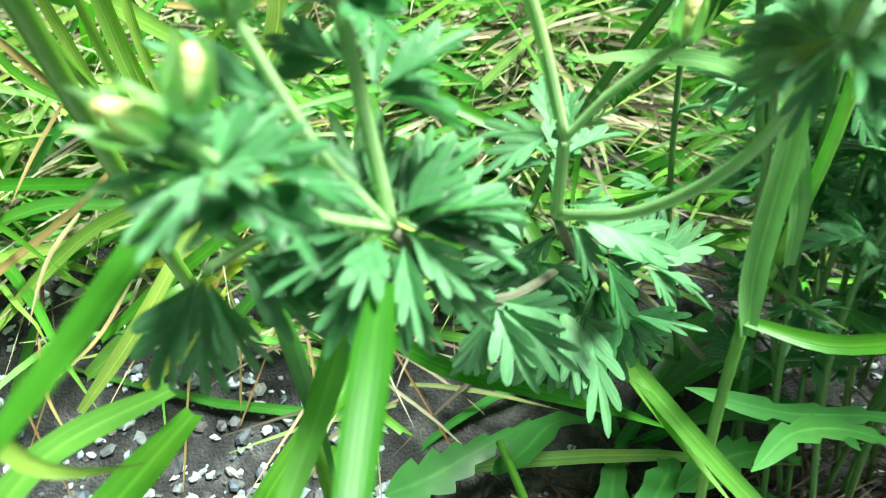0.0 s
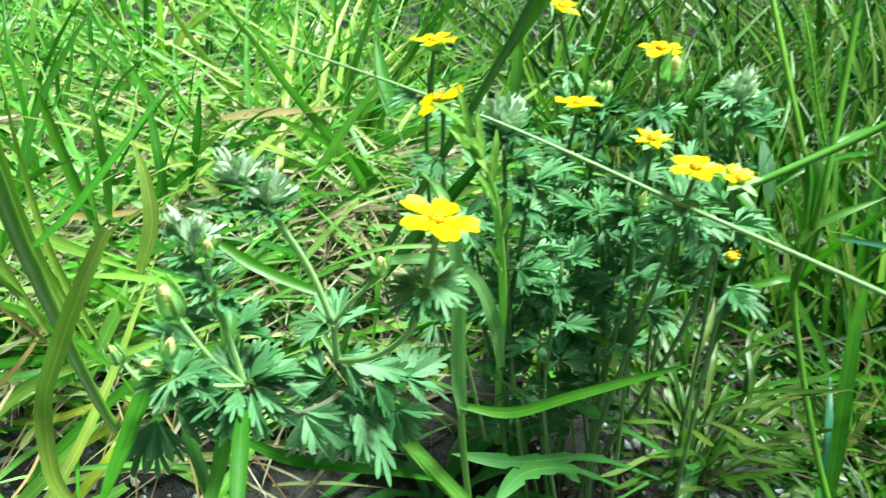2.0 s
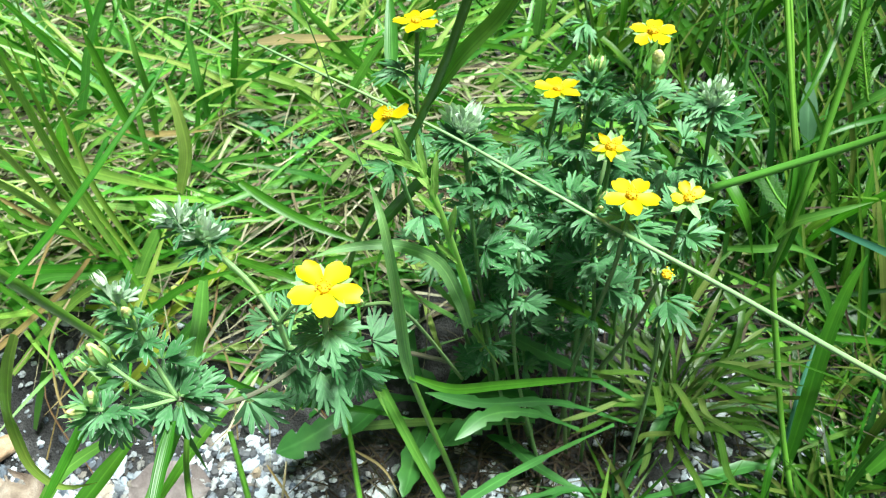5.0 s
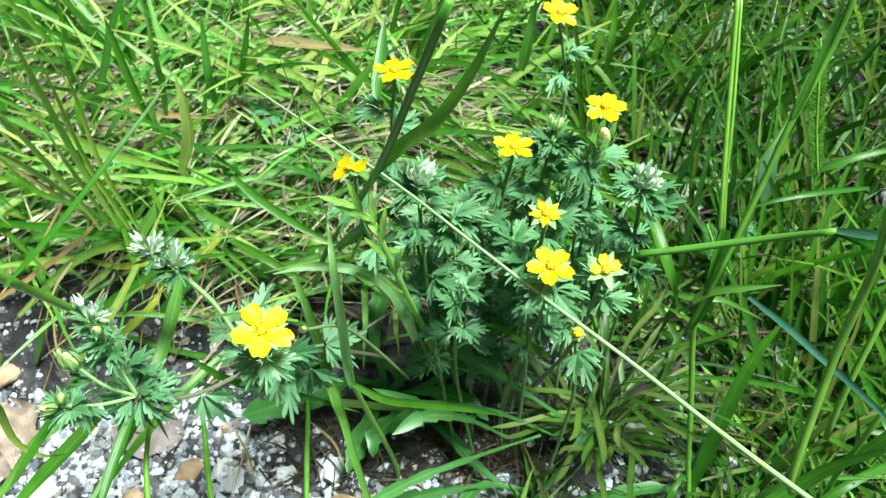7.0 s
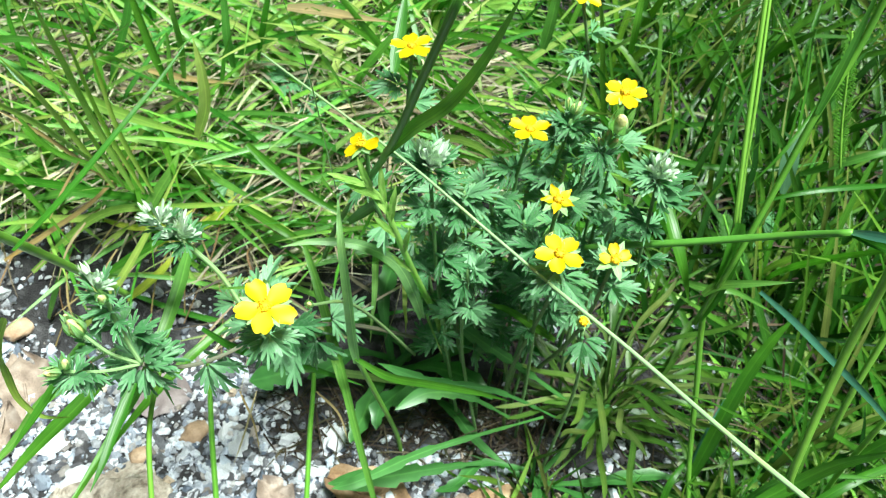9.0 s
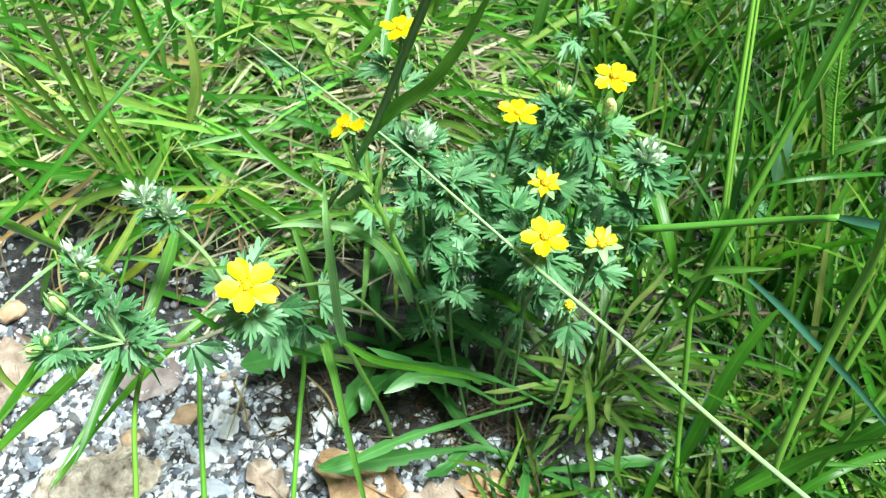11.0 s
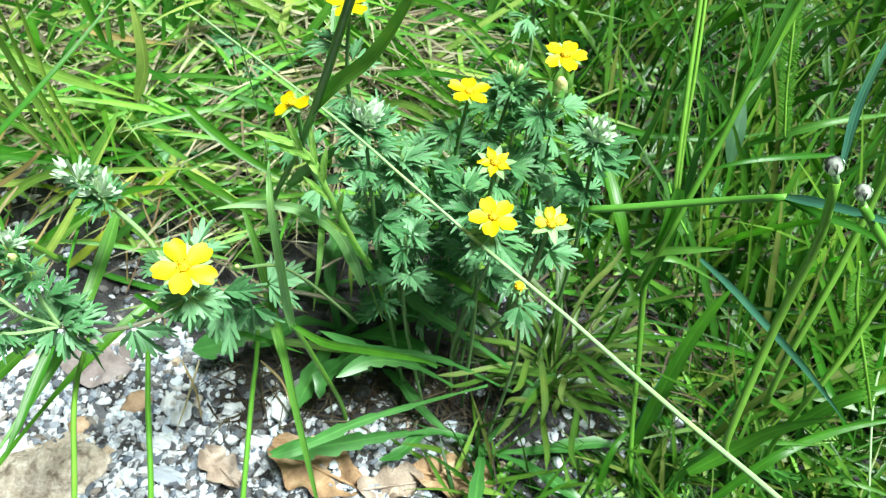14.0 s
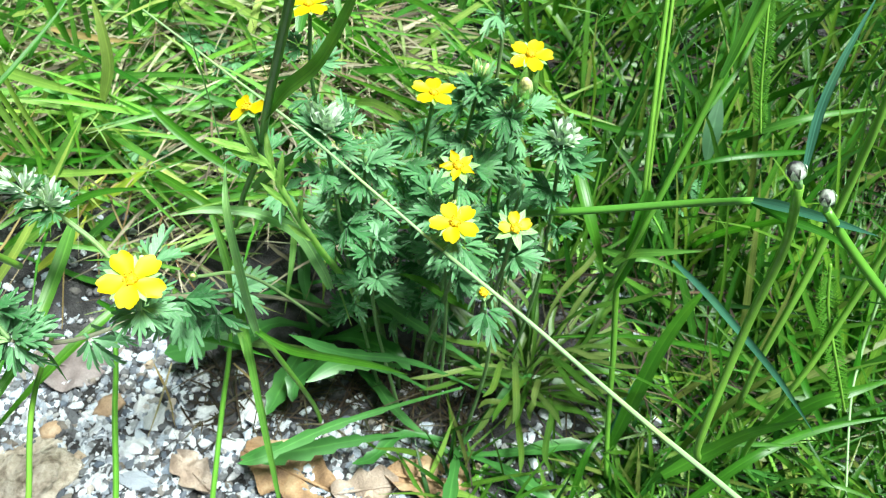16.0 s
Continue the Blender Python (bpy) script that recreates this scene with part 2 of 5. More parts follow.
# ---- mesh builders ----
def V(*a):
    return Vector(a)


def spline(points, n):
    """n + 1 points along a smooth line through the given points."""
    p = [Vector(q) for q in points]
    p = [p[0] * 2 - p[1]] + p + [p[-1] * 2 - p[-2]]
    segs, out = len(p) - 3, []
    for i in range(n + 1):
        u = i / n * segs
        k = min(int(u), segs - 1)
        t = u - k
        a, b, c, d = p[k:k + 4]
        out.append(0.5 * (2 * b + (c - a) * t + (2 * a - 5 * b + 4 * c - d) * t * t + (3 * b - a - 3 * c + d) * t ** 3))
    return out


class Geo:
    """Collects the vertices and faces of one mesh."""

    def __init__(self):
        self.v, self.f, self.uv, self.m = [], [], [], []

    def face(self, idx, uvs, mat=0):
        self.f.append(idx), self.uv.extend(uvs), self.m.append(mat)

    def strip(self, pts, widths, facing, fold=0.25, mat=0, twist=0.0, keep=2):
        """A ribbon with a midrib, folded by that share of its half width."""
        n, start = len(pts), len(self.v)
        for i, p in enumerate(pts):
            tan = (pts[min(i + 1, n - 1)] - pts[max(i - 1, 0)]).normalized()
            side = tan.cross(facing)
            side = side.normalized() if side.length > 1e-6 else tan.orthogonal().normalized()
            if twist:
                side = Matrix.Rotation(twist * i / n, 3, tan) @ side
            up = side.cross(tan)
            h = widths[i] * 0.5
            self.v += [p - side * h + up * h * fold, p, p + side * h + up * h * fold]
        for i in range(n - 1):
            a = start + 3 * i
            v0, v1 = i / (n - 1), (i + 1) / (n - 1)
            self.face((a, a + 1, a + 4, a + 3), ((0, v0), (0.5, v0), (0.5, v1), (0, v1)), mat)
            self.face((a + 1, a + 2, a + 5, a + 4), ((0.5, v0), (1, v0), (1, v1), (0.5, v1)), mat)

    def tube(self, pts, radii, sides=7, mat=0):
        n, start = len(pts), len(self.v)
        ref = Vector((0.3, 0.5, 0.8))
        for i, p in enumerate(pts):
            tan = (pts[min(i + 1, n - 1)] - pts[max(i - 1, 0)]).normalized()
            a = tan.cross(ref).normalized()
            b = tan.cross(a)
            for k in range(sides):
                w = math.tau * k / sides
                self.v.append(p + (a * math.cos(w) + b * math.sin(w)) * radii[i])
        for i in range(n - 1):
            for k in range(sides):
                q, r = start + i * sides + k, start + i * sides + (k + 1) % sides
                u0, u1, v0, v1 = k / sides, (k + 1) / sides, i / (n - 1), (i + 1) / (n - 1)
                self.face((q, r, r + sides, q + sides), ((u0, v0), (u1, v0), (u1, v1), (u0, v1)), mat)
        for i, flip in ((0, True), (n - 1, False)):
            ring = [start + i * sides + k for k in range(sides)]
            self.face(tuple(ring[::-1] if flip else ring), [(0.5, 0.5)] * sides, mat)

    def sheet(self, rows, mat=0):
        """A grid of points, row by row."""
        start, w = len(self.v), len(rows[0])
        for r in rows:
            self.v += r
        h = len(rows)
        for j in range(h - 1):
            for i in range(w - 1):
                a = start + j * w + i
                u0, u1, v0, v1 = i / (w - 1), (i + 1) / (w - 1), j / (h - 1), (j + 1) / (h - 1)
                self.face((a, a + 1, a + w + 1, a + w), ((u0, v0), (u1, v0), (u1, v1), (u0, v1)), mat)

    def blob(self, m, rings=5, sides=8, rough=0.0, mat=0, seed=0):
        """A closed lump, shaped by the matrix m from a unit ball."""
        start = len(self.v)
        rows = []
        for j in range(rings + 1):
            a = math.pi * j / rings
            row = []
            for k in range(sides):
                w = math.tau * k / sides
                p = Vector((math.sin(a) * math.cos(w), math.sin(a) * math.sin(w), -math.cos(a)))
                if rough:
                    p *= 1 + rough * noise.noise(p * 1.3 + Vector((seed * 7.3, seed * 3.1, 0)))
                row.append(m @ p)
            rows.append(row)
        self.v.append(rows[0][0])
        for r in rows[1:-1]:
            self.v += r
        self.v.append(rows[-1][0])
        last = len(self.v) - 1
        for k in range(sides):
            k2 = (k + 1) % sides
            self.face((start, start + 1 + k2, start + 1 + k), [(k / sides, 0)] * 3, mat)
            for j in range(rings - 2):
                a = start + 1 + j * sides
                self.face((a + k, a + k2, a + sides + k2, a + sides + k), [(k / sides, j / rings)] * 4, mat)
            a = start + 1 + (rings - 2) * sides
            self.face((a + k, a + k2, last), [(k / sides, 1)] * 3, mat)

    def mesh(self, name, mats, smooth=True):
        me = bpy.data.meshes.new(name)
        me.from_pydata([tuple(p) for p in self.v], [], self.f)
        uv = me.uv_layers.new(name="UVMap")
        uv.data.foreach_set("uv", np.array(self.uv, dtype=np.float32).ravel())
        me.polygons.foreach_set("material_index", self.m)
        me.polygons.foreach_set("use_smooth", [smooth] * len(self.f))
        for m in mats:
            me.materials.append(MATS[m])
        me.update()
        return me


def part(name, geo, mats, parent=None, label="", smooth=True):
    """One mesh object, under its thing or part."""
    mats = [mats] if isinstance(mats, str) else mats
    ob = new(name, geo.mesh(name, mats, smooth))
    if parent:
        ob.parent = parent
    return tagged(ob, label)


def empty(name, label, category, group="", kind=""):
    ob = new(name)
    return tagged(ob, label, category, group, kind)


def sstep(a, b, x):
    t = min(1.0, max(0.0, (x - a) / (b - a)))
    return t * t * (3 - 2 * t)


# ---- the ground: a low gravelly edge that rises into a grassy bank ----
def height(x, y):
    left = 0.012 + 0.066 * sstep(0.062, 0.160, y)
    right = 0.012 + 0.050 * sstep(0.055, 0.170, y)
    w = sstep(0.0, 0.07, x)
    z = left * (1 - w) + right * w + 0.22 * max(0.0, min(y, 0.6) - 0.15)
    near = 1 - sstep(0.5, 1.5, math.hypot(x, y))
    z += near * (0.004 * noise.noise(Vector((x * 28, y * 28, 0))) + 0.0016 * noise.noise(Vector((x * 110, y * 110, 3))))
    return z


def graded(lo, hi, fine_lo, fine_hi, step, grow=1.35):
    a = list(np.arange(fine_lo, fine_hi + 1e-9, step))
    d, x = step, fine_hi
    while x < hi:
        d *= grow
        x += d
        a.append(x)
    d, x = step, fine_lo
    while x > lo:
        d *= grow
        x -= d
        a.insert(0, x)
    return a


def build_ground():
    xs, ys = graded(-400, 400, -0.24, 0.30, 0.0035), graded(-400, 400, -0.08, 0.36, 0.0035)
    g = Geo()
    g.sheet([[Vector((x, y, height(x, y))) for x in xs] for y in ys])
    ob = part("ground", g, "soil", label="dark sandy soil scattered with shell grit and plant litter")
    return tagged(ob, category="ground", kind="structure")


ground = build_ground()
rng = random.Random(11)


# ---- single grass blades, stalks and straws ----
FACE = Vector((0.0, -0.65, 0.76))
tufts = {
    "far_left": empty("grass_tuft", "spreading tuft of long bright green grass blades", "grass", "grass tufts"),
    "left": empty("grass_tuft", "grass tuft with pale arching blades and a stout dark stem", "grass", "grass tufts"),
    "middle": empty("grass_tuft", "loose grass tuft with upright stems among the flowers", "grass", "grass tufts"),
    "right": empty("grass_tuft", "tall grass tuft with a bright sheathed stem", "grass", "grass tufts"),
    "far_right": empty("grass_tuft", "tall grass tuft with thick green stems and a bluish blade", "grass", "grass tufts"),
}
PART_WORDS = {"dark_blade": "dark green broad blade", "blue_blade": "bluish green folded blade", "light_blade": "pale green arching blade", "yellow_blade": "yellow-green ageing blade", "pale_blade": "bright pale green blade", "dark_stem": "dark green stout stem", "thin_stem": "hair-thin dark stem"}


def blade(mat, width_mm, points, tuft=None, twist=0.0, fold=0.5):
    n = 18
    pts = spline(points, n)
    w = [width_mm / 1000 * min(1.0, 0.55 + 2.2 * i / n) * max(0.04, 1 - (i / n) ** 3.2) for i in range(n + 1)]
    g = Geo()
    g.strip(pts, w, (FACE + Vector((rng.uniform(-0.3, 0.3), rng.uniform(-0.2, 0.2), 0))).normalized(), fold, 0, twist)
    if tuft:
        return part("blade", g, mat, tuft, PART_WORDS.get(mat, ""))
    return tagged(part("dry_grass_leaf", g, mat, label="yellowed dry grass leaf lying in the sward"), category="dry grass", group="dry grass leaves")


def stalk(mat, radius_mm, points, tuft=None):
    n = 20
    pts = spline(points, n)
    r = radius_mm / 1000
    g = Geo()
    g.tube(pts, [r * ((0.6 + 0.4 * i / n) if mat == "straw" else (1.0 - 0.18 * abs(i / n - 0.4))) for i in range(n + 1)], 8)
    if tuft:
        return part("stem", g, mat, tuft, PART_WORDS.get(mat, ""))
    return tagged(part("straw", g, mat, label="pale dry straw leaning across the plants"), category="straw", group="straws")


stalk("dark_stem", 0.85, [(-0.0110, 0.0754, 0.0763), (-0.0036, 0.0730, 0.0950), (0.0085, 0.0587, 0.1230), (0.0237, 0.0280, 0.1654), (0.0330, 0.0172, 0.1914), (0.0400, 0.0097, 0.2109)], tufts["middle"])
blade("light_blade", 3.0, [(0.0218, 0.0312, 0.1604), (0.0289, 0.0254, 0.1720), (0.0364, 0.0213, 0.1812), (0.0430, 0.0168, 0.1941), (0.0487, 0.0145, 0.2078)], tufts["middle"])
blade("dark_blade", 3.0, [(0.0018, 0.0661, 0.1032), (0.0114, 0.0558, 0.1200), (0.0192, 0.0480, 0.1326), (0.0255, 0.0438, 0.1417)], tufts["middle"])
blade("cool_blade", 3.4, [(0.0239, 0.0467, 0.0839), (0.0225, 0.0453, 0.0962), (0.0187, 0.0449, 0.1097), (0.0095, 0.0447, 0.1170), (-0.0017, 0.0426, 0.1201), (-0.0089, 0.0384, 0.1224)], tufts["middle"])
blade("cool_blade", 3.0, [(0.0088, 0.0251, 0.0913), (0.0088, 0.0261, 0.1003), (0.0099, 0.0255, 0.1199), (0.0099, 0.0283, 0.1372), (0.0076, 0.0402, 0.1401)], tufts["middle"])
blade("thin_stem", 0.35, [(0.0079, 0.0387, 0.1387), (0.0044, 0.0484, 0.1505), (0.0012, 0.0552, 0.1677), (-0.0023, 0.0577, 0.1836)], tufts["middle"])
blade("green_blade", 2.3, [(0.0085, 0.0256, 0.0932), (0.0177, 0.0210, 0.0922), (0.0287, 0.0164, 0.0966), (0.0419, 0.0113, 0.1016), (0.0494, 0.0065, 0.1061)], tufts["middle"])
stalk("green_stem", 0.8, [(0.0085, 0.0259, 0.0934), (0.0100, 0.0325, 0.0655), (0.0128, 0.0390, 0.0306), (0.0133, 0.0406, 0.0118)], tufts["middle"])
blade("light_blade", 2.9, [(-0.0144, 0.0698, 0.0877), (-0.0096, 0.0603, 0.0814), (-0.0009, 0.0392, 0.0752), (0.0082, 0.0145, 0.0737), (0.0169, -0.0081, 0.0755), (0.0236, -0.0254, 0.0823)], tufts["middle"])
stalk("green_stem", 0.85, [(-0.0479, 0.0475, 0.0544), (-0.0444, 0.0370, 0.0541), (-0.0381, 0.0192, 0.0577), (-0.0298, -0.0038, 0.0605), (-0.0228, -0.0220, 0.0664), (-0.0152, -0.0407, 0.0759)], tufts["left"])
stalk("green_stem", 0.85, [(-0.0186, 0.0625, 0.0343), (-0.0163, 0.0497, 0.0361), (-0.0140, 0.0332, 0.0385), (-0.0094, 0.0060, 0.0433), (-0.0055, -0.0144, 0.0488), (-0.0006, -0.0351, 0.0595)], tufts["middle"])
stalk("green_stem", 0.65, [(-0.0432, 0.0211, 0.0936), (-0.0391, 0.0045, 0.0985), (-0.0351, -0.0075, 0.1008), (-0.0288, -0.0228, 0.1027), (-0.0225, -0.0362, 0.1075), (-0.0155, -0.0486, 0.1160)], tufts["left"])
blade("light_blade", 3.4, [(-0.0327, 0.0377, 0.1211), (-0.0324, 0.0240, 0.1195), (-0.0356, 0.0028, 0.1142), (-0.0434, -0.0268, 0.1112)], tufts["left"])
blade("light_blade", 2.6, [(-0.0528, 0.0109, 0.1055), (-0.0592, 0.0002, 0.1098), (-0.0604, -0.0122, 0.1123), (-0.0627, -0.0245, 0.1149)], tufts["left"])
blade("green_blade", 3.6, [(-0.0523, 0.0127, 0.1003), (-0.0569, -0.0003, 0.1024), (-0.0593, -0.0115, 0.1060), (-0.0614, -0.0262, 0.1106)], tufts["left"])
blade("green_blade", 3.2, [(-0.0353, 0.0520, 0.0735), (-0.0469, 0.0351, 0.0727), (-0.0535, 0.0155, 0.0759), (-0.0548, -0.0102, 0.0866), (-0.0576, -0.0178, 0.0867)], tufts["left"])
stalk("green_stem", 0.7, [(0.1059, 0.0529, 0.1187), (0.1060, 0.0614, 0.1331), (0.1063, 0.0702, 0.1477), (0.1068, 0.0832, 0.1701)], tufts["right"])
stalk("green_stem", 0.5, [(0.1071, 0.0539, 0.1182), (0.1074, 0.0630, 0.1317), (0.1080, 0.0709, 0.1455), (0.1087, 0.0860, 0.1685)], tufts["right"])
blade("green_blade", 4.4, [(0.1067, 0.0524, 0.1208), (0.1052, 0.0476, 0.1140), (0.1039, 0.0456, 0.1001), (0.1035, 0.0479, 0.0848)], tufts["right"])
stalk("green_stem", 0.9, [(0.1056, 0.0519, 0.1192), (0.1047, 0.0475, 0.0978), (0.1041, 0.0490, 0.0856), (0.1066, 0.0428, 0.0596), (0.1076, 0.0323, 0.0366), (0.1086, 0.0218, 0.0203)], tufts["right"])
stalk("green_stem", 1.05, [(0.1225, 0.0176, 0.1589), (0.1281, 0.0221, 0.1363), (0.1266, 0.0189, 0.1132), (0.1219, 0.0067, 0.0797), (0.1235, 0.0058, 0.0694)], tufts["far_right"])
stalk("green_stem", 1.0, [(0.1287, 0.0160, 0.1544), (0.1365, 0.0135, 0.1452), (0.1515, 0.0055, 0.1300), (0.1612, -0.0018, 0.1159)], tufts["far_right"])
stalk("green_stem", 0.85, [(0.1256, 0.0647, 0.1815), (0.1228, 0.0620, 0.1659), (0.1169, 0.0568, 0.1522), (0.1120, 0.0517, 0.1346), (0.1050, 0.0448, 0.1128), (0.1005, 0.0445, 0.0887)], tufts["far_right"])
blade("light_blade", 1.9, [(0.1167, 0.0561, 0.1530), (0.1191, 0.0585, 0.1630), (0.1210, 0.0608, 0.1717), (0.1224, 0.0626, 0.1839)], tufts["far_right"])
blade("blue_blade", 1.9, [(0.1175, 0.0502, 0.0964), (0.1238, 0.0390, 0.0979), (0.1282, 0.0290, 0.0993), (0.1325, 0.0129, 0.1047), (0.1334, 0.0012, 0.1102), (0.1328, -0.0096, 0.1167)], tufts["far_right"])
stalk("dark_stem", 0.95, [(0.0685, 0.0507, 0.1119), (0.0802, 0.0480, 0.1165), (0.0910, 0.0450, 0.1210), (0.1119, 0.0395, 0.1303), (0.1225, 0.0317, 0.1400)], tufts["right"])
blade("blue_blade", 2.4, [(0.1225, 0.0317, 0.1400), (0.1266, 0.0246, 0.1453), (0.1307, 0.0164, 0.1510), (0.1359, 0.0094, 0.1551)], tufts["far_right"])
blade("dark_blade", 1.9, [(0.1223, 0.0314, 0.1397), (0.1265, 0.0246, 0.1426), (0.1335, 0.0191, 0.1438), (0.1377, 0.0127, 0.1444)], tufts["far_right"])
stalk("straw", 0.42, [(-0.0122, 0.0659, 0.1609), (0.0065, 0.0549, 0.1534), (0.0245, 0.0448, 0.1455), (0.0413, 0.0341, 0.1371), (0.0576, 0.0243, 0.1282)], None)
stalk("straw", 0.76, [(0.0576, 0.0243, 0.1282), (0.0761, 0.0135, 0.1188), (0.0921, 0.0034, 0.1104), (0.1051, -0.0044, 0.1035), (0.1191, -0.0125, 0.0964), (0.1329, -0.0207, 0.0892)], None)
blade("pale_blade", 4.6, [(-0.0601, 0.1150, 0.0920), (-0.0537, 0.1155, 0.1053), (-0.0522, 0.1174, 0.1177), (-0.0534, 0.1207, 0.1289)], tufts["left"])
blade("pale_blade", 4.0, [(-0.0889, 0.1013, 0.1226), (-0.0802, 0.1017, 0.1154), (-0.0719, 0.1068, 0.1058), (-0.0601, 0.1153, 0.0922)], tufts["far_left"])
blade("straw_blade", 4.2, [(-0.0300, 0.1497, 0.1219), (-0.0197, 0.1478, 0.1220), (-0.0073, 0.1444, 0.1219), (0.0078, 0.1405, 0.1225)], None)
blade("straw_blade", 2.6, [(-0.0815, 0.1378, 0.1036), (-0.0670, 0.1342, 0.1031), (-0.0473, 0.1299, 0.1042)], None)
blade("green_blade", 3.2, [(-0.0358, 0.0982, 0.1044), (-0.0261, 0.0936, 0.0967), (-0.0139, 0.0879, 0.0905), (0.0006, 0.0844, 0.0834)], tufts["left"])
blade("light_blade", 4.0, [(0.0138, 0.0992, 0.1320), (0.0151, 0.1105, 0.1380), (0.0161, 0.1224, 0.1460)], tufts["middle"])
blade("dark_blade", 1.5, [(-0.0531, 0.0094, 0.1514), (-0.0518, 0.0281, 0.1478), (-0.0473, 0.0510, 0.1478), (-0.0401, 0.0706, 0.1514), (-0.0357, 0.0826, 0.1550)], tufts["left"])
blade("pale_blade", 2.4, [(-0.0380, -0.0158, 0.1629), (-0.0422, -0.0149, 0.1567), (-0.0480, -0.0122, 0.1470), (-0.0526, -0.0090, 0.1385), (-0.0543, -0.0092, 0.1310), (-0.0546, -0.0098, 0.1260), (-0.0530, -0.0104, 0.1215), (-0.0505, -0.0104, 0.1195), (-0.0462, -0.0098, 0.1189)], tufts["left"], 0.4)
stalk("green_stem", 1.1, [(-0.0513, -0.0027, 0.1809), (-0.0519, -0.0001, 0.1728), (-0.0531, 0.0046, 0.1640), (-0.0553, 0.0122, 0.1517), (-0.0580, 0.0244, 0.1307), (-0.0604, 0.0386, 0.1050), (-0.0604, 0.0439, 0.0934)], tufts["left"])
blade("green_blade", 3.8, [(0.0898, 0.0722, 0.1145), (0.0931, 0.0583, 0.1085), (0.0962, 0.0529, 0.1006), (0.1012, 0.0543, 0.0839)], tufts["right"])
blade("light_blade", 2.4, [(0.1000, 0.0441, 0.1018), (0.1037, 0.0443, 0.1057), (0.1113, 0.0426, 0.1089), (0.1205, 0.0415, 0.1112)], tufts["right"])
blade("green_blade", 1.7, [(0.1443, 0.1132, 0.1265), (0.1387, 0.1040, 0.1187), (0.1289, 0.0933, 0.1099), (0.1206, 0.0888, 0.0998)], tufts["far_right"])
blade("green_blade", 2.6, [(0.0637, 0.0532, 0.0660), (0.0551, 0.0506, 0.0779), (0.0482, 0.0502, 0.0848), (0.0423, 0.0492, 0.0885)], tufts["right"])
blade("green_blade", 3.0, [(-0.0404, 0.0019, 0.1339), (-0.0427, -0.0078, 0.1328), (-0.0446, -0.0191, 0.1331), (-0.0456, -0.0265, 0.1341)], tufts["left"])
blade("green_blade", 2.4, [(-0.0300, -0.0062, 0.1282), (-0.0309, -0.0120, 0.1270), (-0.0318, -0.0175, 0.1254), (-0.0324, -0.0224, 0.1240), (-0.0331, -0.0285, 0.1233)], tufts["middle"])
blade("green_blade", 2.6, [(-0.0364, 0.0348, 0.0914), (-0.0276, 0.0337, 0.0836), (-0.0162, 0.0351, 0.0763), (-0.0040, 0.0356, 0.0697), (0.0060, 0.0355, 0.0637)], tufts["left"])
blade("light_blade", 2.6, [(-0.0118, 0.0625, 0.0802), (-0.0063, 0.0509, 0.0775), (-0.0016, 0.0373, 0.0752), (0.0030, 0.0266, 0.0718), (0.0077, 0.0164, 0.0693)], tufts["middle"])
blade("green_blade", 2.6, [(-0.0408, 0.0112, 0.1160), (-0.0411, 0.0141, 0.1068), (-0.0410, 0.0154, 0.0953), (-0.0405, 0.0143, 0.0836)], tufts["left"])
blade("pale_blade", 2.2, [(-0.0764, 0.0883, 0.0936), (-0.0796, 0.0872, 0.1225), (-0.0750, 0.0769, 0.1533), (-0.0721, 0.0709, 0.1747)], tufts["far_left"])
blade("pale_blade", 2.4, [(-0.0749, 0.0899, 0.0909), (-0.0778, 0.0900, 0.1181), (-0.0760, 0.0854, 0.1476), (-0.0740, 0.0810, 0.1704)], tufts["far_left"])
blade("pale_blade", 2.0, [(-0.0801, 0.0881, 0.0937), (-0.0846, 0.0856, 0.1215), (-0.0867, 0.0801, 0.1437), (-0.0849, 0.0698, 0.1613)], tufts["far_left"])
blade("pale_blade", 2.2, [(-0.0725, 0.0915, 0.0881), (-0.0776, 0.0939, 0.1149), (-0.0774, 0.0939, 0.1419), (-0.0748, 0.0902, 0.1653)], tufts["far_left"])
blade("pale_blade", 2.4, [(-0.0802, 0.0908, 0.0962), (-0.0862, 0.0830, 0.1193), (-0.0925, 0.0768, 0.1345), (-0.0956, 0.0708, 0.1429)], tufts["far_left"])
blade("pale_blade", 2.2, [(-0.0705, 0.0931, 0.0866), (-0.0755, 0.0967, 0.1105), (-0.0758, 0.1000, 0.1338), (-0.0734, 0.0983, 0.1590)], tufts["far_left"])
blade("straw_blade", 1.6, [(-0.0829, 0.0937, 0.0883), (-0.0906, 0.0903, 0.1061), (-0.0976, 0.0880, 0.1181), (-0.1085, 0.0884, 0.1262)], None)
blade("green_blade", 2.2, [(-0.0755, 0.0950, 0.0820), (-0.0839, 0.0905, 0.0989), (-0.0950, 0.0875, 0.1107), (-0.1006, 0.0851, 0.1360)], tufts["far_left"])
blade("green_blade", 3.4, [(-0.0709, 0.1283, 0.1049), (-0.0729, 0.1299, 0.1199), (-0.0745, 0.1321, 0.1355), (-0.0752, 0.1329, 0.1431)], tufts["far_left"])
blade("light_blade", 3.0, [(-0.0670, 0.1342, 0.1031), (-0.0644, 0.1347, 0.1168), (-0.0636, 0.1345, 0.1301), (-0.0638, 0.1382, 0.1402)], tufts["left"])
blade("light_blade", 3.0, [(-0.0517, 0.1424, 0.1024), (-0.0507, 0.1414, 0.1149), (-0.0503, 0.1458, 0.1256), (-0.0498, 0.1484, 0.1346)], tufts["left"])
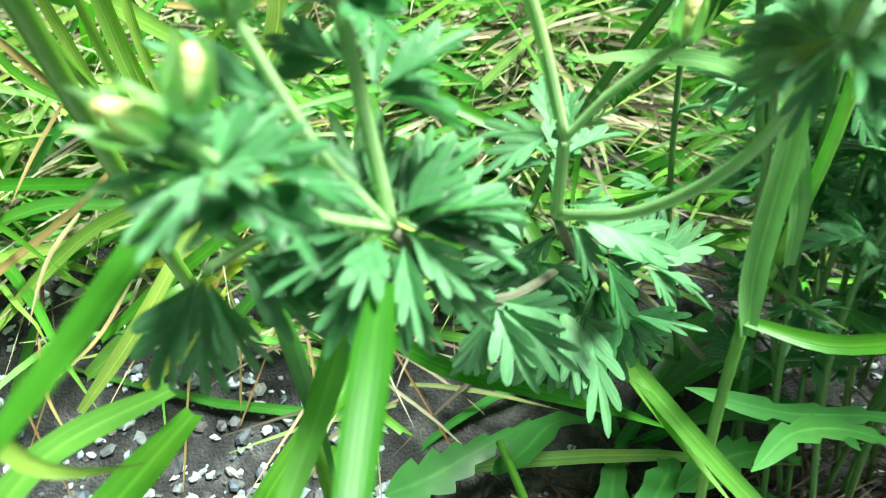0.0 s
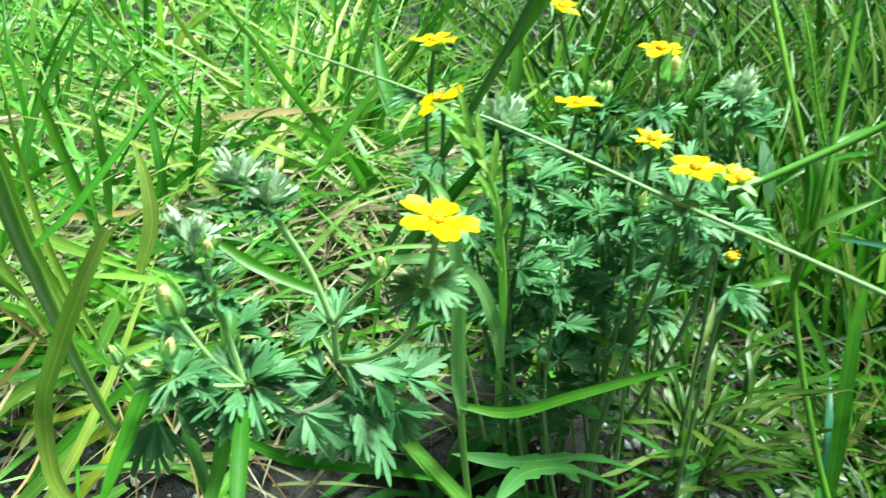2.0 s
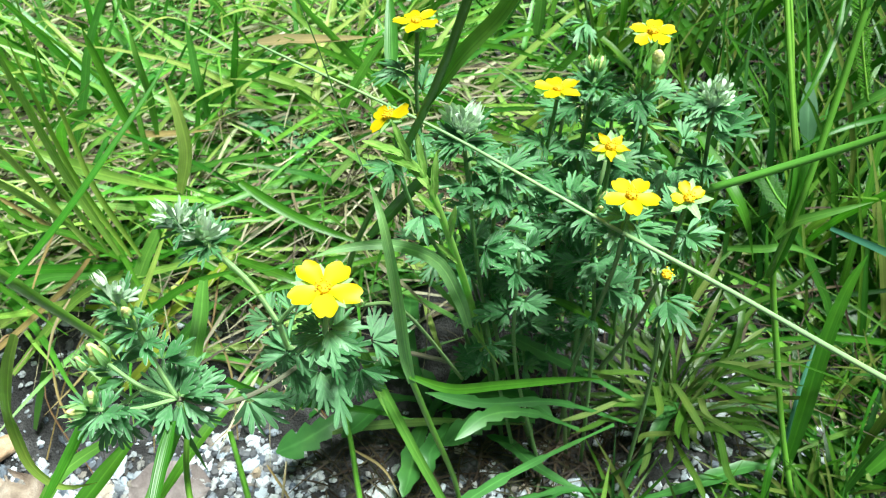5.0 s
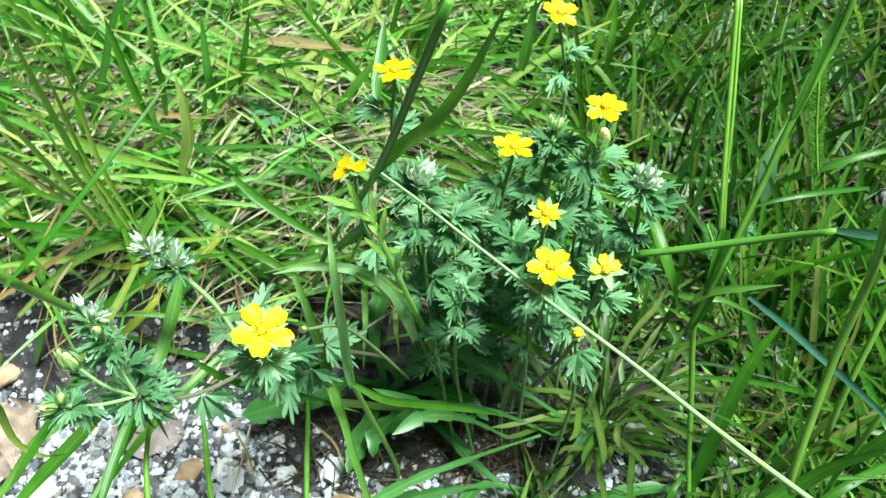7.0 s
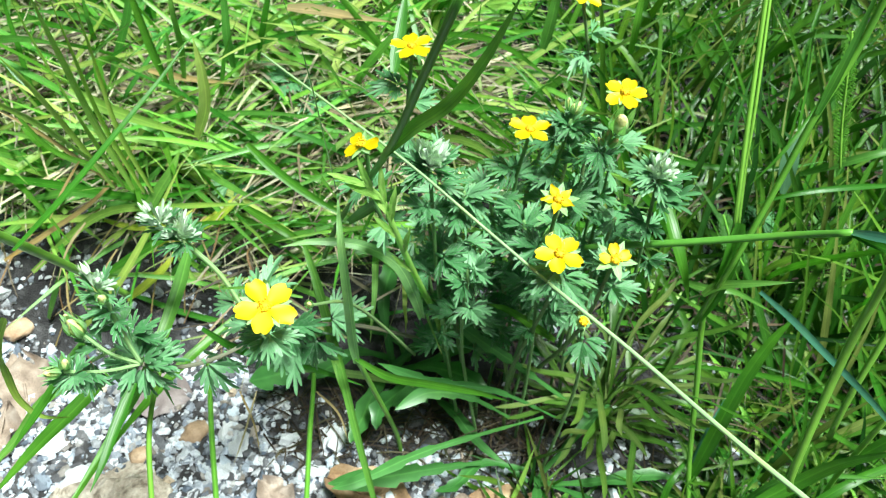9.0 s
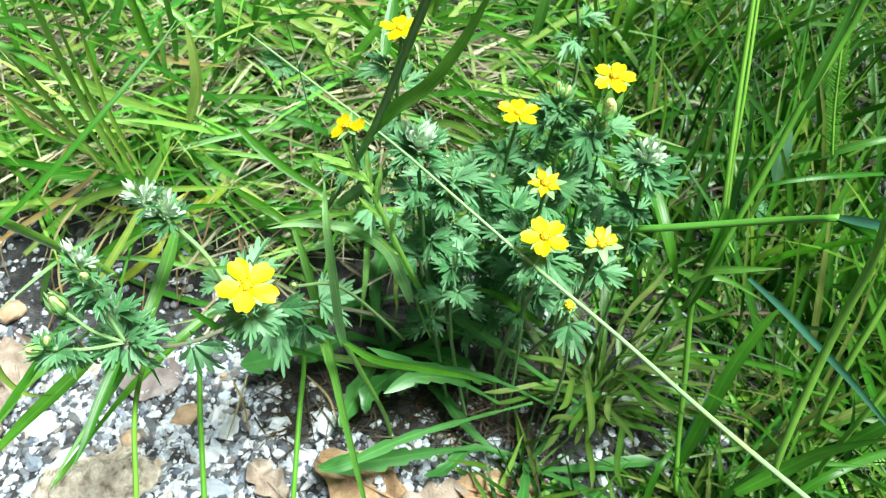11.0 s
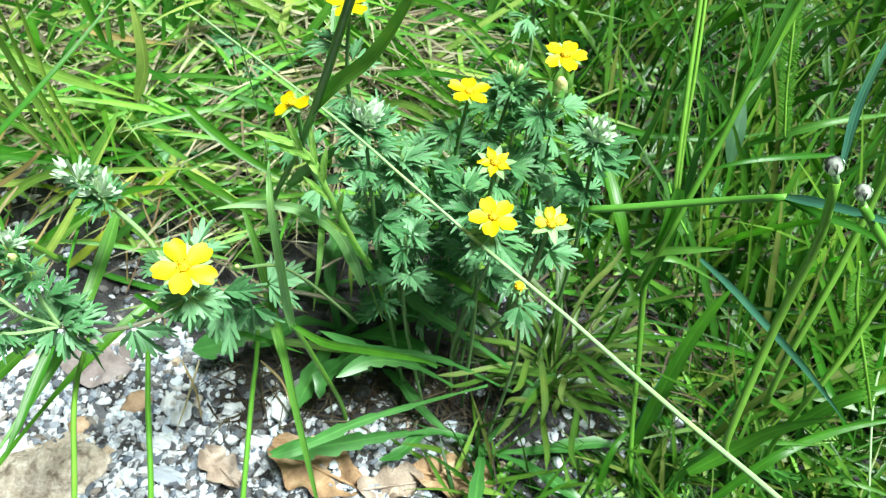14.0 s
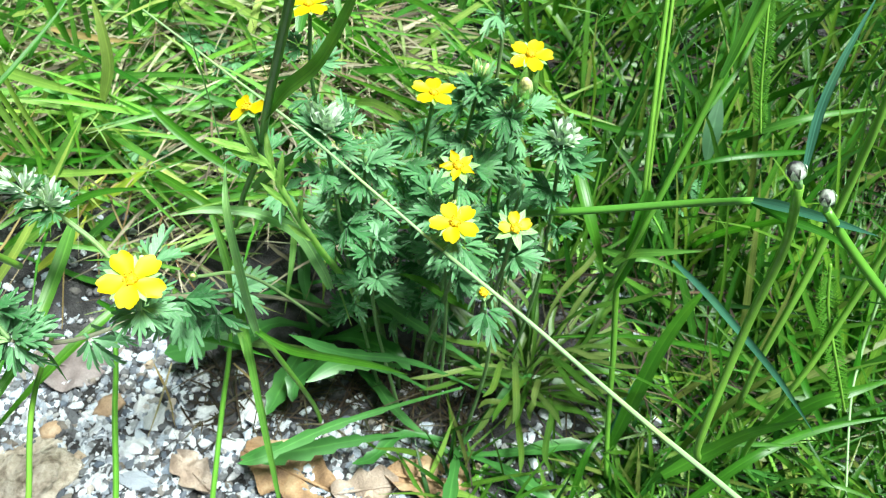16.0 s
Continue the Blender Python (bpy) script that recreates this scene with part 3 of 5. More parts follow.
blade("green_blade", 3.2, [(-0.0441, 0.1486, 0.1006), (-0.0394, 0.1495, 0.1145), (-0.0367, 0.1526, 0.1238), (-0.0347, 0.1540, 0.1316)], tufts["left"])
blade("light_blade", 3.6, [(0.0580, 0.1284, 0.1208), (0.0597, 0.1296, 0.1284), (0.0614, 0.1319, 0.1371), (0.0626, 0.1326, 0.1444)], tufts["right"])
blade("green_blade", 2.6, [(0.0887, 0.1461, 0.1070), (0.0891, 0.1447, 0.1192), (0.0899, 0.1474, 0.1283), (0.0903, 0.1483, 0.1359)], tufts["right"])
blade("green_blade", 4.6, [(0.1094, 0.0296, 0.0245), (0.1139, 0.0355, 0.0457), (0.1191, 0.0422, 0.0647), (0.1255, 0.0485, 0.0766), (0.1308, 0.0519, 0.0833)], tufts["right"])
stalk("green_stem", 0.9, [(0.1429, 0.0481, 0.2029), (0.1443, 0.0433, 0.1782), (0.1432, 0.0379, 0.1599), (0.1439, 0.0367, 0.1413), (0.1418, 0.0310, 0.1201), (0.1392, 0.0268, 0.1099), (0.1358, 0.0218, 0.0921), (0.1345, 0.0181, 0.0754)], tufts["far_right"])
stalk("green_stem", 0.8, [(0.1571, 0.0368, 0.1779), (0.1563, 0.0327, 0.1541), (0.1543, 0.0293, 0.1310), (0.1513, 0.0248, 0.1110), (0.1463, 0.0187, 0.0952), (0.1428, 0.0161, 0.0796), (0.1449, 0.0201, 0.0493), (0.1504, 0.0252, 0.0197), (0.1598, 0.0328, -0.0147)], tufts["far_right"])
blade("green_blade", 4.2, [(0.1203, 0.0123, 0.0445), (0.1315, 0.0157, 0.0533), (0.1399, 0.0157, 0.0661), (0.1507, 0.0120, 0.0820)], tufts["far_right"])
blade("dark_blade", 1.9, [(0.1659, 0.0954, 0.0951), (0.1483, 0.0900, 0.0985), (0.1345, 0.0878, 0.0977), (0.1224, 0.0880, 0.0922)], tufts["far_right"])
blade("green_blade", 3.0, [(-0.0951, 0.0799, 0.0566), (-0.0750, 0.0820, 0.0703), (-0.0570, 0.0841, 0.0800), (-0.0363, 0.0827, 0.0850)], tufts["far_left"])
blade("pale_blade", 3.0, [(-0.1221, 0.0829, 0.0549), (-0.0933, 0.0930, 0.0750), (-0.0626, 0.0915, 0.0818), (-0.0337, 0.0891, 0.0866)], tufts["far_left"])
blade("green_blade", 3.0, [(-0.1364, 0.1042, 0.0821), (-0.1054, 0.0996, 0.0820), (-0.0755, 0.0950, 0.0820), (-0.0506, 0.0958, 0.0874)], tufts["far_left"])
blade("straw_blade", 2.0, [(-0.1294, 0.0822, 0.0617), (-0.1109, 0.0874, 0.0715), (-0.0910, 0.0947, 0.0831), (-0.0758, 0.1055, 0.0983)], None)
blade("pale_blade", 2.6, [(-0.0879, 0.0519, 0.0645), (-0.0743, 0.0547, 0.0793), (-0.0620, 0.0652, 0.0945), (-0.0487, 0.0804, 0.1137)], tufts["far_left"])
blade("straw_blade", 0.9, [(-0.0446, 0.0533, 0.0283), (-0.0387, 0.0444, 0.0224), (-0.0346, 0.0341, 0.0195)], None)
blade("straw_blade", 0.8, [(-0.0386, 0.0537, 0.0281), (-0.0407, 0.0405, 0.0232), (-0.0427, 0.0292, 0.0199)], None)
blade("straw_blade", 0.9, [(-0.0175, 0.0550, 0.0275), (-0.0083, 0.0471, 0.0262), (-0.0031, 0.0361, 0.0227)], None)
blade("straw_blade", 0.8, [(-0.1072, 0.0806, 0.0583), (-0.1032, 0.0688, 0.0541), (-0.0954, 0.0575, 0.0500)], None)
blade("straw_blade", 0.9, [(-0.0870, 0.0846, 0.0669), (-0.0936, 0.0740, 0.0607), (-0.1063, 0.0626, 0.0555)], None)
blade("straw_blade", 1.2, [(-0.0875, 0.0882, 0.1045), (-0.0921, 0.0796, 0.0988), (-0.0954, 0.0711, 0.0936)], None)
blade("straw_blade", 1.1, [(-0.0883, 0.0780, 0.0870), (-0.0928, 0.0703, 0.0828), (-0.0953, 0.0610, 0.0764)], None)

blade("light_blade", 0.9, [(0.0048, 0.0098, 0.1388), (-0.0055, 0.0109, 0.1399), (-0.0158, 0.0119, 0.1380)], tufts["middle"])


blade("yellow_blade", 3.0, [(-0.0895, 0.1007, 0.0466), (-0.0731, 0.1011, 0.055), (-0.0594, 0.1051, 0.063), (-0.0493, 0.1141, 0.0681)], tufts["left"])
blade("light_blade", 2.2, [(-0.0699, 0.1379, 0.1194), (-0.0711, 0.1304, 0.0935), (-0.0672, 0.1335, 0.072)], tufts["left"])
blade("yellow_blade", 2.4, [(-0.105, 0.1095, 0.0553), (-0.0895, 0.1038, 0.0575), (-0.075, 0.1054, 0.0593), (-0.0672, 0.1144, 0.0604)], tufts["left"])
blade("light_blade", 3.2, [(-0.1173, 0.1112, 0.0531), (-0.0935, 0.1076, 0.0663), (-0.0797, 0.1094, 0.0773), (-0.0721, 0.1184, 0.0823)], tufts["left"])
blade("green_blade", 2.6, [(-0.0408, 0.1094, 0.0534), (-0.0197, 0.1062, 0.062), (-0.004, 0.1068, 0.0605), (0.007, 0.1088, 0.0544)], tufts["middle"])
blade("light_blade", 2.4, [(-0.0695, 0.0997, 0.0397), (-0.0526, 0.1008, 0.0548), (-0.0368, 0.1039, 0.0637), (-0.0282, 0.1084, 0.0622)], tufts["left"])
stalk("straw", 0.55, [(0.1764, 0.0097, 0.0319), (0.1819, 0.0382, 0.042), (0.1864, 0.0515, 0.047), (0.1896, 0.0618, 0.0574), (0.1901, 0.069, 0.0739)], None)
blade("green_blade", 4.0, [(0.1532, 0.0278, 0.0469), (0.1613, 0.028, 0.0619), (0.169, 0.0286, 0.0669), (0.1846, 0.034, 0.067)], tufts["far_right"])
blade("light_blade", 3.0, [(0.12, 0.0187, 0.0219), (0.1281, 0.0202, 0.0419), (0.1404, 0.0218, 0.0469), (0.1639, 0.0243, 0.042)], tufts["right"])
blade("light_blade", 2.4, [(0.1033, 0.075, 0.0709), (0.111, 0.0693, 0.074), (0.1196, 0.0683, 0.0737), (0.1338, 0.0681, 0.0638)], tufts["right"])
blade("blue_blade", 3.2, [(0.1093, 0.0318, 0.0238), (0.1143, 0.0395, 0.0419), (0.1226, 0.0511, 0.052)], tufts["right"])
blade("green_blade", 3.0, [(0.1296, 0.0118, 0.0219), (0.1481, 0.0201, 0.0419), (0.1704, 0.0301, 0.0419), (0.1958, 0.0358, 0.0419)], tufts["far_right"])
blade("light_blade", 2.0, [(0.155, 0.0185, 0.0168), (0.1624, 0.0179, 0.0319), (0.1732, 0.0144, 0.0369), (0.1904, 0.0102, 0.032)], tufts["far_right"])
blade("green_blade", 2.4, [(0.0974, 0.0162, 0.0159), (0.1014, 0.0248, 0.0318), (0.1113, 0.0368, 0.0318)], tufts["right"])
blade("dark_blade", 2.6, [(0.1724, 0.0757, 0.0362), (0.1669, 0.0508, 0.0469), (0.1682, 0.035, 0.0469), (0.1785, 0.0277, 0.032)], tufts["far_right"])
blade("green_blade", 2.4, [(0.0989, 0.1287, 0.0772), (0.1177, 0.1215, 0.0777), (0.1408, 0.1212, 0.0775), (0.1596, 0.1274, 0.0763)], tufts["right"])
blade("light_blade", 3.0, [(0.1498, 0.1228, 0.0736), (0.1609, 0.1143, 0.0881), (0.1738, 0.1145, 0.0931), (0.1974, 0.1206, 0.0922)], tufts["far_right"])
blade("blue_blade", 1.7, [(0.1227, 0.0187, 0.1622), (0.1233, 0.0235, 0.1714), (0.1251, 0.0272, 0.1795), (0.1295, 0.0335, 0.1897)], tufts["far_right"])

blade("light_blade", 4.4, [(-0.1055, 0.0873, 0.0408), (-0.0937, 0.0866, 0.0502), (-0.0831, 0.089, 0.0582), (-0.077, 0.095, 0.0594)], tufts["left"])
blade("yellow_blade", 3.6, [(-0.0935, 0.0853, 0.0372), (-0.0835, 0.0873, 0.0449), (-0.0755, 0.0908, 0.0516), (-0.0735, 0.0979, 0.054)], tufts["left"])
blade("pale_blade", 3.2, [(-0.1412, 0.1009, 0.0549), (-0.1197, 0.099, 0.0652), (-0.1024, 0.098, 0.0682), (-0.0902, 0.1044, 0.0682)], tufts["left"])
blade("light_blade", 3.4, [(-0.1259, 0.1054, 0.0692), (-0.1077, 0.1045, 0.0743), (-0.094, 0.1037, 0.0734), (-0.0824, 0.1087, 0.0725)], tufts["left"])
blade("light_blade", 3.0, [(-0.0792, 0.0944, 0.0408), (-0.0691, 0.0943, 0.0506), (-0.0594, 0.0976, 0.0576), (-0.052, 0.1028, 0.0586)], tufts["middle"])
blade("pale_blade", 2.6, [(-0.0986, 0.0932, 0.0578), (-0.092, 0.0945, 0.0628), (-0.087, 0.0977, 0.0657)], tufts["left"])
blade("light_blade", 2.8, [(-0.1282, 0.0833, 0.026), (-0.1206, 0.0861, 0.0399), (-0.1141, 0.091, 0.0518), (-0.1116, 0.0972, 0.0553)], tufts["left"])
blade("yellow_blade", 2.8, [(-0.0634, 0.0984, 0.0626), (-0.0551, 0.0987, 0.0686), (-0.0487, 0.1013, 0.0732), (-0.0457, 0.1063, 0.0741)], tufts["middle"])
blade("light_blade", 3.4, [(-0.042, 0.101, 0.0548), (-0.0278, 0.0976, 0.0617), (-0.0179, 0.0996, 0.0636), (-0.0086, 0.1054, 0.0652)], tufts["middle"])
blade("light_blade", 4.0, [(-0.0769, 0.0902, 0.0751), (-0.0703, 0.0942, 0.0846), (-0.0644, 0.0978, 0.0919), (-0.0613, 0.1033, 0.0973)], tufts["left"])
blade("green_blade", 3.2, [(-0.0483, 0.1059, 0.0698), (-0.0336, 0.0979, 0.0669), (-0.024, 0.0949, 0.0612), (-0.0157, 0.0964, 0.0525)], tufts["middle"])

dry_tuft = empty("dry_grass_tuft", "withered grass tuft with bent straw-coloured stalks over bare soil", "dry grass", "grass tufts")
for k in range(8):
    x, y = -0.085 + rng.uniform(-0.045, 0.050), 0.098 + rng.uniform(-0.012, 0.018)
    top = Vector((x, y, height(x, y) + rng.uniform(0.012, 0.034)))
    ex, ey = x + rng.uniform(-0.035, 0.018), rng.uniform(0.062, 0.088)
    end = Vector((ex, ey, height(ex, ey) + 0.003))
    root = Vector((x + rng.uniform(-0.006, 0.006), y + 0.016, height(x, y + 0.016)))
    g = Geo()
    pts = spline([root, top, top.lerp(end, 0.55) + V(rng.uniform(-0.006, 0.006), 0, rng.uniform(0.004, 0.014)), end], 14)
    g.strip(pts, [rng.uniform(0.0006, 0.0012) * (1 - 0.5 * i / 14) for i in range(15)], FACE, 0.4)
    part("stalk", g, ("straw_blade", "brown_blade")[k % 2], dry_tuft)


# ---- silver cinquefoil ----
LOBES = {
    1: ((0.08, 0.50, 0.25, 0.80), (0.42, 0.66, 0.0, 1.03)),
    2: ((0.10, 0.34, 0.32, 0.66), (0.32, 0.54, 0.29, 0.90), (0.46, 0.62, 0.0, 1.06)),
    3: ((0.06, 0.22, 0.25, 0.46), (0.22, 0.40, 0.35, 0.70), (0.40, 0.58, 0.28, 0.93), (0.52, 0.66, 0.0, 1.06)),
}


def leaflet(g, m, length, width, teeth=2, droop=0.25):
    """A wedge-shaped leaflet that splits into blunt forward-pointing lobes, green above and silvery below."""
    broad = width / (0.28 * length)
    fold = rng.uniform(0.40, 1.15)

    def at(x, t, dz):
        x *= broad
        return m @ Vector((x, t * length, dz - droop * length * t * t + fold * abs(x) - 1.2 * x * x / length))

    for a, b, tx, tt in LOBES[teeth]:
        for side in ((1, -1) if tx else (1,)):
            mid = (a + b) / 2
            ex, et = tx * side * rng.uniform(0.85, 1.15) + (0 if tx else rng.uniform(-0.04, 0.04)), tt * rng.uniform(0.95, 1.04)
            ln = math.hypot(ex, et - mid)
            nx, nt = (et - mid) / ln, -ex / ln
            half = rng.uniform(0.062, 0.080)
            for layer, dz in ((0, 0.0), (1, -0.00018)):
                rows = [[at(0, a, dz), at(0, mid, dz), at(0, b, dz)]]
                if not tx:
                    rows = [[at(-0.02 * length, a, dz), at(0, a, dz), at(0.02 * length, a, dz)]]
                for q, w in ((0.4, 0.9), (0.72, 1.0), (0.92, 0.66), (1.0, 0.15)):
                    cx, ct = ex * q, mid + (et - mid) * q
                    h = half * w * (1 if side > 0 else -1)
                    row = [at((cx + nx * h) * length, ct + nt * h, dz), at(cx * length, ct, dz - 0.04 * half * length), at((cx - nx * h) * length, ct - nt * h, dz)]
                    rows.append(row if tx else row[::-1])
                g.sheet(rows, layer)


def frame_at(p, way, up):
    y = Vector(way).normalized()
    x = y.cross(Vector(up))
    x = x.normalized() if x.length > 1e-5 else y.orthogonal().normalized()
    z = x.cross(y)
    return Matrix.Translation(p) @ Matrix((x, y, z)).transposed().to_4x4()


def leaf(parent, p, way, up=(0, 0, 1), size=0.014, count=5, petiole=0.0, droop=0.25, spread=2.3, name="leaf", mats=("leaf_upper", "leaf_under"), broad=1.0):
    """A hand-shaped leaf of narrow toothed leaflets, with its stalk."""
    g = Geo()
    p, way, up = Vector(p), Vector(way).normalized(), Vector(up)
    hub = p + way * petiole
    if petiole > 0.001:
        g.tube(spline([p, p + way * petiole * 0.5 + up * petiole * 0.08, hub], 4), [0.00045] * 5, 5, 0)
    m = frame_at(hub, way, up)
    for k in range(count):
        a = spread * (k / (count - 1) - 0.5) if count > 1 else 0.0
        a += rng.uniform(-0.12, 0.12)
        ln = size * (1 - 0.28 * abs(a) / 1.2) * rng.uniform(0.88, 1.1)
        mm = m @ Matrix.Rotation(-a, 4, "Z") @ Matrix.Rotation(rng.uniform(-0.45, 0.50), 4, "X") @ Matrix.Rotation(rng.uniform(-0.5, 0.5), 4, "Y")
        leaflet(g, mm, ln, ln * broad * rng.uniform(0.14, 0.21), 3 if ln > 0.0095 else 2 if ln > 0.0055 else 1, droop * rng.uniform(0.5, 1.5))
    return part(name, g, list(mats), parent)


def stem(parent, points, r0=0.0008, r1=0.0006, mat="hairy_stem", hairs=110):
    n = 14
    g = Geo()
    pts = spline(points, n)
    g.tube(pts, [r0 + (r1 - r0) * i / n for i in range(n + 1)], 7)
    ob = part("stem", g, mat, parent)
    if hairs:
        g = Geo()
        for i in range(hairs):
            q = rng.randrange(n)
            a = pts[q].lerp(pts[q + 1], rng.random())
            d = Vector((rng.gauss(0, 1), rng.gauss(0, 1), rng.gauss(0, 1))).normalized()
            tan = (pts[q + 1] - pts[q]).normalized()
            d = (d - tan * d.dot(tan)).normalized()
            side = tan * 0.00004
            b = len(g.v)
            g.v += [a + d * r1 - side, a + d * r1 + side, a + d * (r1 + rng.uniform(0.0005, 0.0012))]
            g.face((b, b + 1, b + 2), ((0, 0), (1, 0), (1, 1)))
        tagged(part("hair", g, mat, ob, "fine white hairs"), kind="stuff")
    return ob


def bud(parent, p, way, size, woolly):
    """A closed bud wrapped in pointed hairy sepals."""
    g = Geo()
    m = frame_at(p, way, (0.2, 0.3, 0.9))
    g.blob(m @ Matrix.Translation((0, size * 0.42, 0)) @ Matrix.Diagonal((size * 0.34, size * 0.46, size * 0.34, 1)) @ Matrix.Rotation(-math.pi / 2, 4, "X"), 6, 8, 0.15, 0)
    ob = part("bud", g, "woolly" if woolly else "bud_green", parent)
    if not woolly:
        g = Geo()
        g.blob(m @ Matrix.Translation((0, size * 0.74, 0)) @ Matrix.Diagonal((size * 0.24, size * 0.42, size * 0.24, 1)) @ Matrix.Rotation(-math.pi / 2, 4, "X"), 6, 8, 0.3, 0, 2)
        part("petal_tip", g, "petal_tip", ob, "pale yellow folded petal tip")
    for k in range(6):
        g = Geo()
        mm = m @ Matrix.Rotation(k * math.tau / 6 + 0.3, 4, "Y")
        flare = rng.uniform(0.0, 0.35)
        pts = [mm @ Vector((0, size * a, size * b)) for a, b in ((0.02, 0.22), (0.42, 0.40), (0.85, 0.34 + flare * 0.4), (1.3, 0.2 + flare))]
        g.strip(pts, [size * w for w in (0.30, 0.34, 0.24, 0.02)], (mm.to_3x3() @ Vector((0, 0, 1))), 0.3)
        part("sepal", g, "woolly" if woolly else "sepal", ob)
    return ob


def bud_head(parent, p, way, size=0.0045, count=4, woolly=False):
    """A group of closed buds among small narrow leaves."""
    p, way = Vector(p), Vector(way).normalized()
    if woolly:
        for k in range(count + 2):
            a = k * 2.4
            d = way + Vector((math.cos(a), math.sin(a), 0)) * rng.uniform(0.2, 0.8)
            ob = leaf(parent, p - way * size * 0.35, d, way.orthogonal() + d.cross(way), size * rng.uniform(1.1, 1.7), 3, 0.0, -0.15, 0.8, "young_leaf", ("woolly", "woolly"), 1.7)
            tagged(ob, "folded young leaf, white with wool")
        count = max(2, count - 1)
    for k in range(count):
        d = (way + 0.8 * Vector((rng.uniform(-1, 1), rng.uniform(-1, 1), rng.uniform(-0.3, 0.6)))).normalized()
        bud(parent, p + d * size * rng.uniform(0.3, 1.0), d, size * rng.uniform(0.6, 0.85), woolly)
    for k in range(5):
        a = k * math.tau / 5 + rng.uniform(-0.4, 0.4)
        d = Vector((math.cos(a), math.sin(a), 0.2)) + way * 0.35
        leaf(parent, p - way * size * 0.7, d, way, size * rng.uniform(1.5, 2.1), 3, 0.0, 0.2, 1.2, "small_leaf")


def petal_rows(m, length, width, cup, wave, point=0.0):
    """A broad petal with a rounded, slightly notched or pointed tip."""
    rows = []
    n, k = 9, 8
    for j in range(n + 1):
        t = j / n
        w = width * 0.5 * (0.42 + 0.58 * sstep(0.0, 0.62, t)) * (1 - 0.12 * sstep(0.75, 1.0, t)) * (1 - 0.9 * point * sstep(0.3, 1.0, t))
        row = []
        for i in range(k + 1):
            u = i / k * 2 - 1
            notch = (0.11 * math.exp(-(u / 0.28) ** 2) + 0.26 * abs(u) ** 2.8) * length * sstep(0.5, 1.0, t) * (1 - point)
            z = cup * length * t * t + wave * length * math.sin(u * 2.2 + t * 3) * t + 0.05 * length * u * u
            row.append(m @ Vector((u * w, 0.0004 + t * length - notch, z)))
        rows.append(row)
    return rows


def flower(parent, p, normal, spin=0.0, diameter=0.0115, keep=(0, 1, 2, 3, 4), cup=0.05, sepals=1.0, petal_scale=1.0, point=0.0):
    """Five notched petals over five pointed sepals, with a cushion of stamens."""
    base = new("flower")
    base.parent = parent
    tagged(base, "open yellow flower with five notched petals" if len(keep) == 5 else "yellow flower that has shed some petals")
    z = Vector(normal).normalized()
    x = Vector((1, 0, 0)).cross(z).cross(z).normalized() * -1
    y = z.cross(x)
    m0 = Matrix.Translation(p) @ Matrix((x, y, z)).transposed().to_4x4() @ Matrix.Rotation(spin, 4, "Z")
    ln = diameter * 0.5 - 0.0006
    for k in range(5):
        if k not in keep:
            continue
        g = Geo()
        m = m0 @ Matrix.Rotation(k * math.tau / 5 + rng.uniform(-0.08, 0.08), 4, "Z") @ Matrix.Rotation(rng.uniform(-0.12, 0.12), 4, "X")
        g.sheet(petal_rows(m, ln * petal_scale * rng.uniform(0.95, 1.05), diameter * 0.325 * petal_scale, cup + rng.uniform(-0.05, 0.06), rng.uniform(-0.06, 0.06), point))
        part("petal", g, "petal", base)
    for k in range(5):
        g = Geo()
        m = m0 @ Matrix.Translation((0, 0, -0.0005)) @ Matrix.Rotation((k + 0.5) * math.tau / 5, 4, "Z")
        s = ln * 0.8 * sepals
        g.strip([m @ Vector((0, a * s, b * s)) for a, b in ((0.05, -0.1), (0.4, 0.0), (0.8, 0.06), (1.1, 0.1))], [s * w for w in (0.35, 0.48, 0.32, 0.03)], z, 0.25)
        part("sepal", g, "sepal", base)
    g = Geo()
    g.blob(m0 @ Matrix.Translation((0, 0, 0.0003)) @ Matrix.Diagonal((0.0012, 0.0012, 0.0006, 1)), 5, 9, 0.2)
    for k in range(14):
        a = k * 2.4
        r = 0.0006 + 0.0004 * (k % 3)
        q1 = m0 @ Vector((math.cos(a) * r, math.sin(a) * r, 0.0009))
        g.blob(Matrix.Translation(q1) @ Matrix.Diagonal((0.00024, 0.00024, 0.0002, 1)), 4, 5)
    part("cushion", g, "stamen", base, "golden yellow cushion in the middle")
    g = Geo()
    g.blob(m0 @ Matrix.Translation((0, 0, -0.0012)) @ Matrix.Diagonal((0.0019, 0.0019, 0.0012, 1)), 5, 9, 0.1)
    part("calyx", g, "sepal", base)
    return base


def shoot(parent, points, leaves, r0=0.0008, r1=0.0006, size=0.014, mat="bush_stem"):
    """A stem through the points, with leaves set along it at the given shares of its length."""
    stem(parent, points, r0, r1, mat, 0)
    pts = spline(points, 40)
    turn = rng.uniform(0, 6.28)
    for s in leaves:
        i = int(s * 40)
        p = pts[i]
        tan = (pts[min(40, i + 1)] - pts[max(0, i - 1)]).normalized()
        turn += 2.4
        out = Vector((math.cos(turn), math.sin(turn), 0.0))
        d = out * 0.9 + tan * 0.35 + Vector((0, -0.15, 0.05))
        leaf(parent, p, d, tan * 0.7 + Vector((0, -0.3, 0.6)), size * rng.uniform(0.75, 1.1), 5, rng.uniform(0.001, 0.008) * (1.3 - s), rng.uniform(0.1, 0.45))


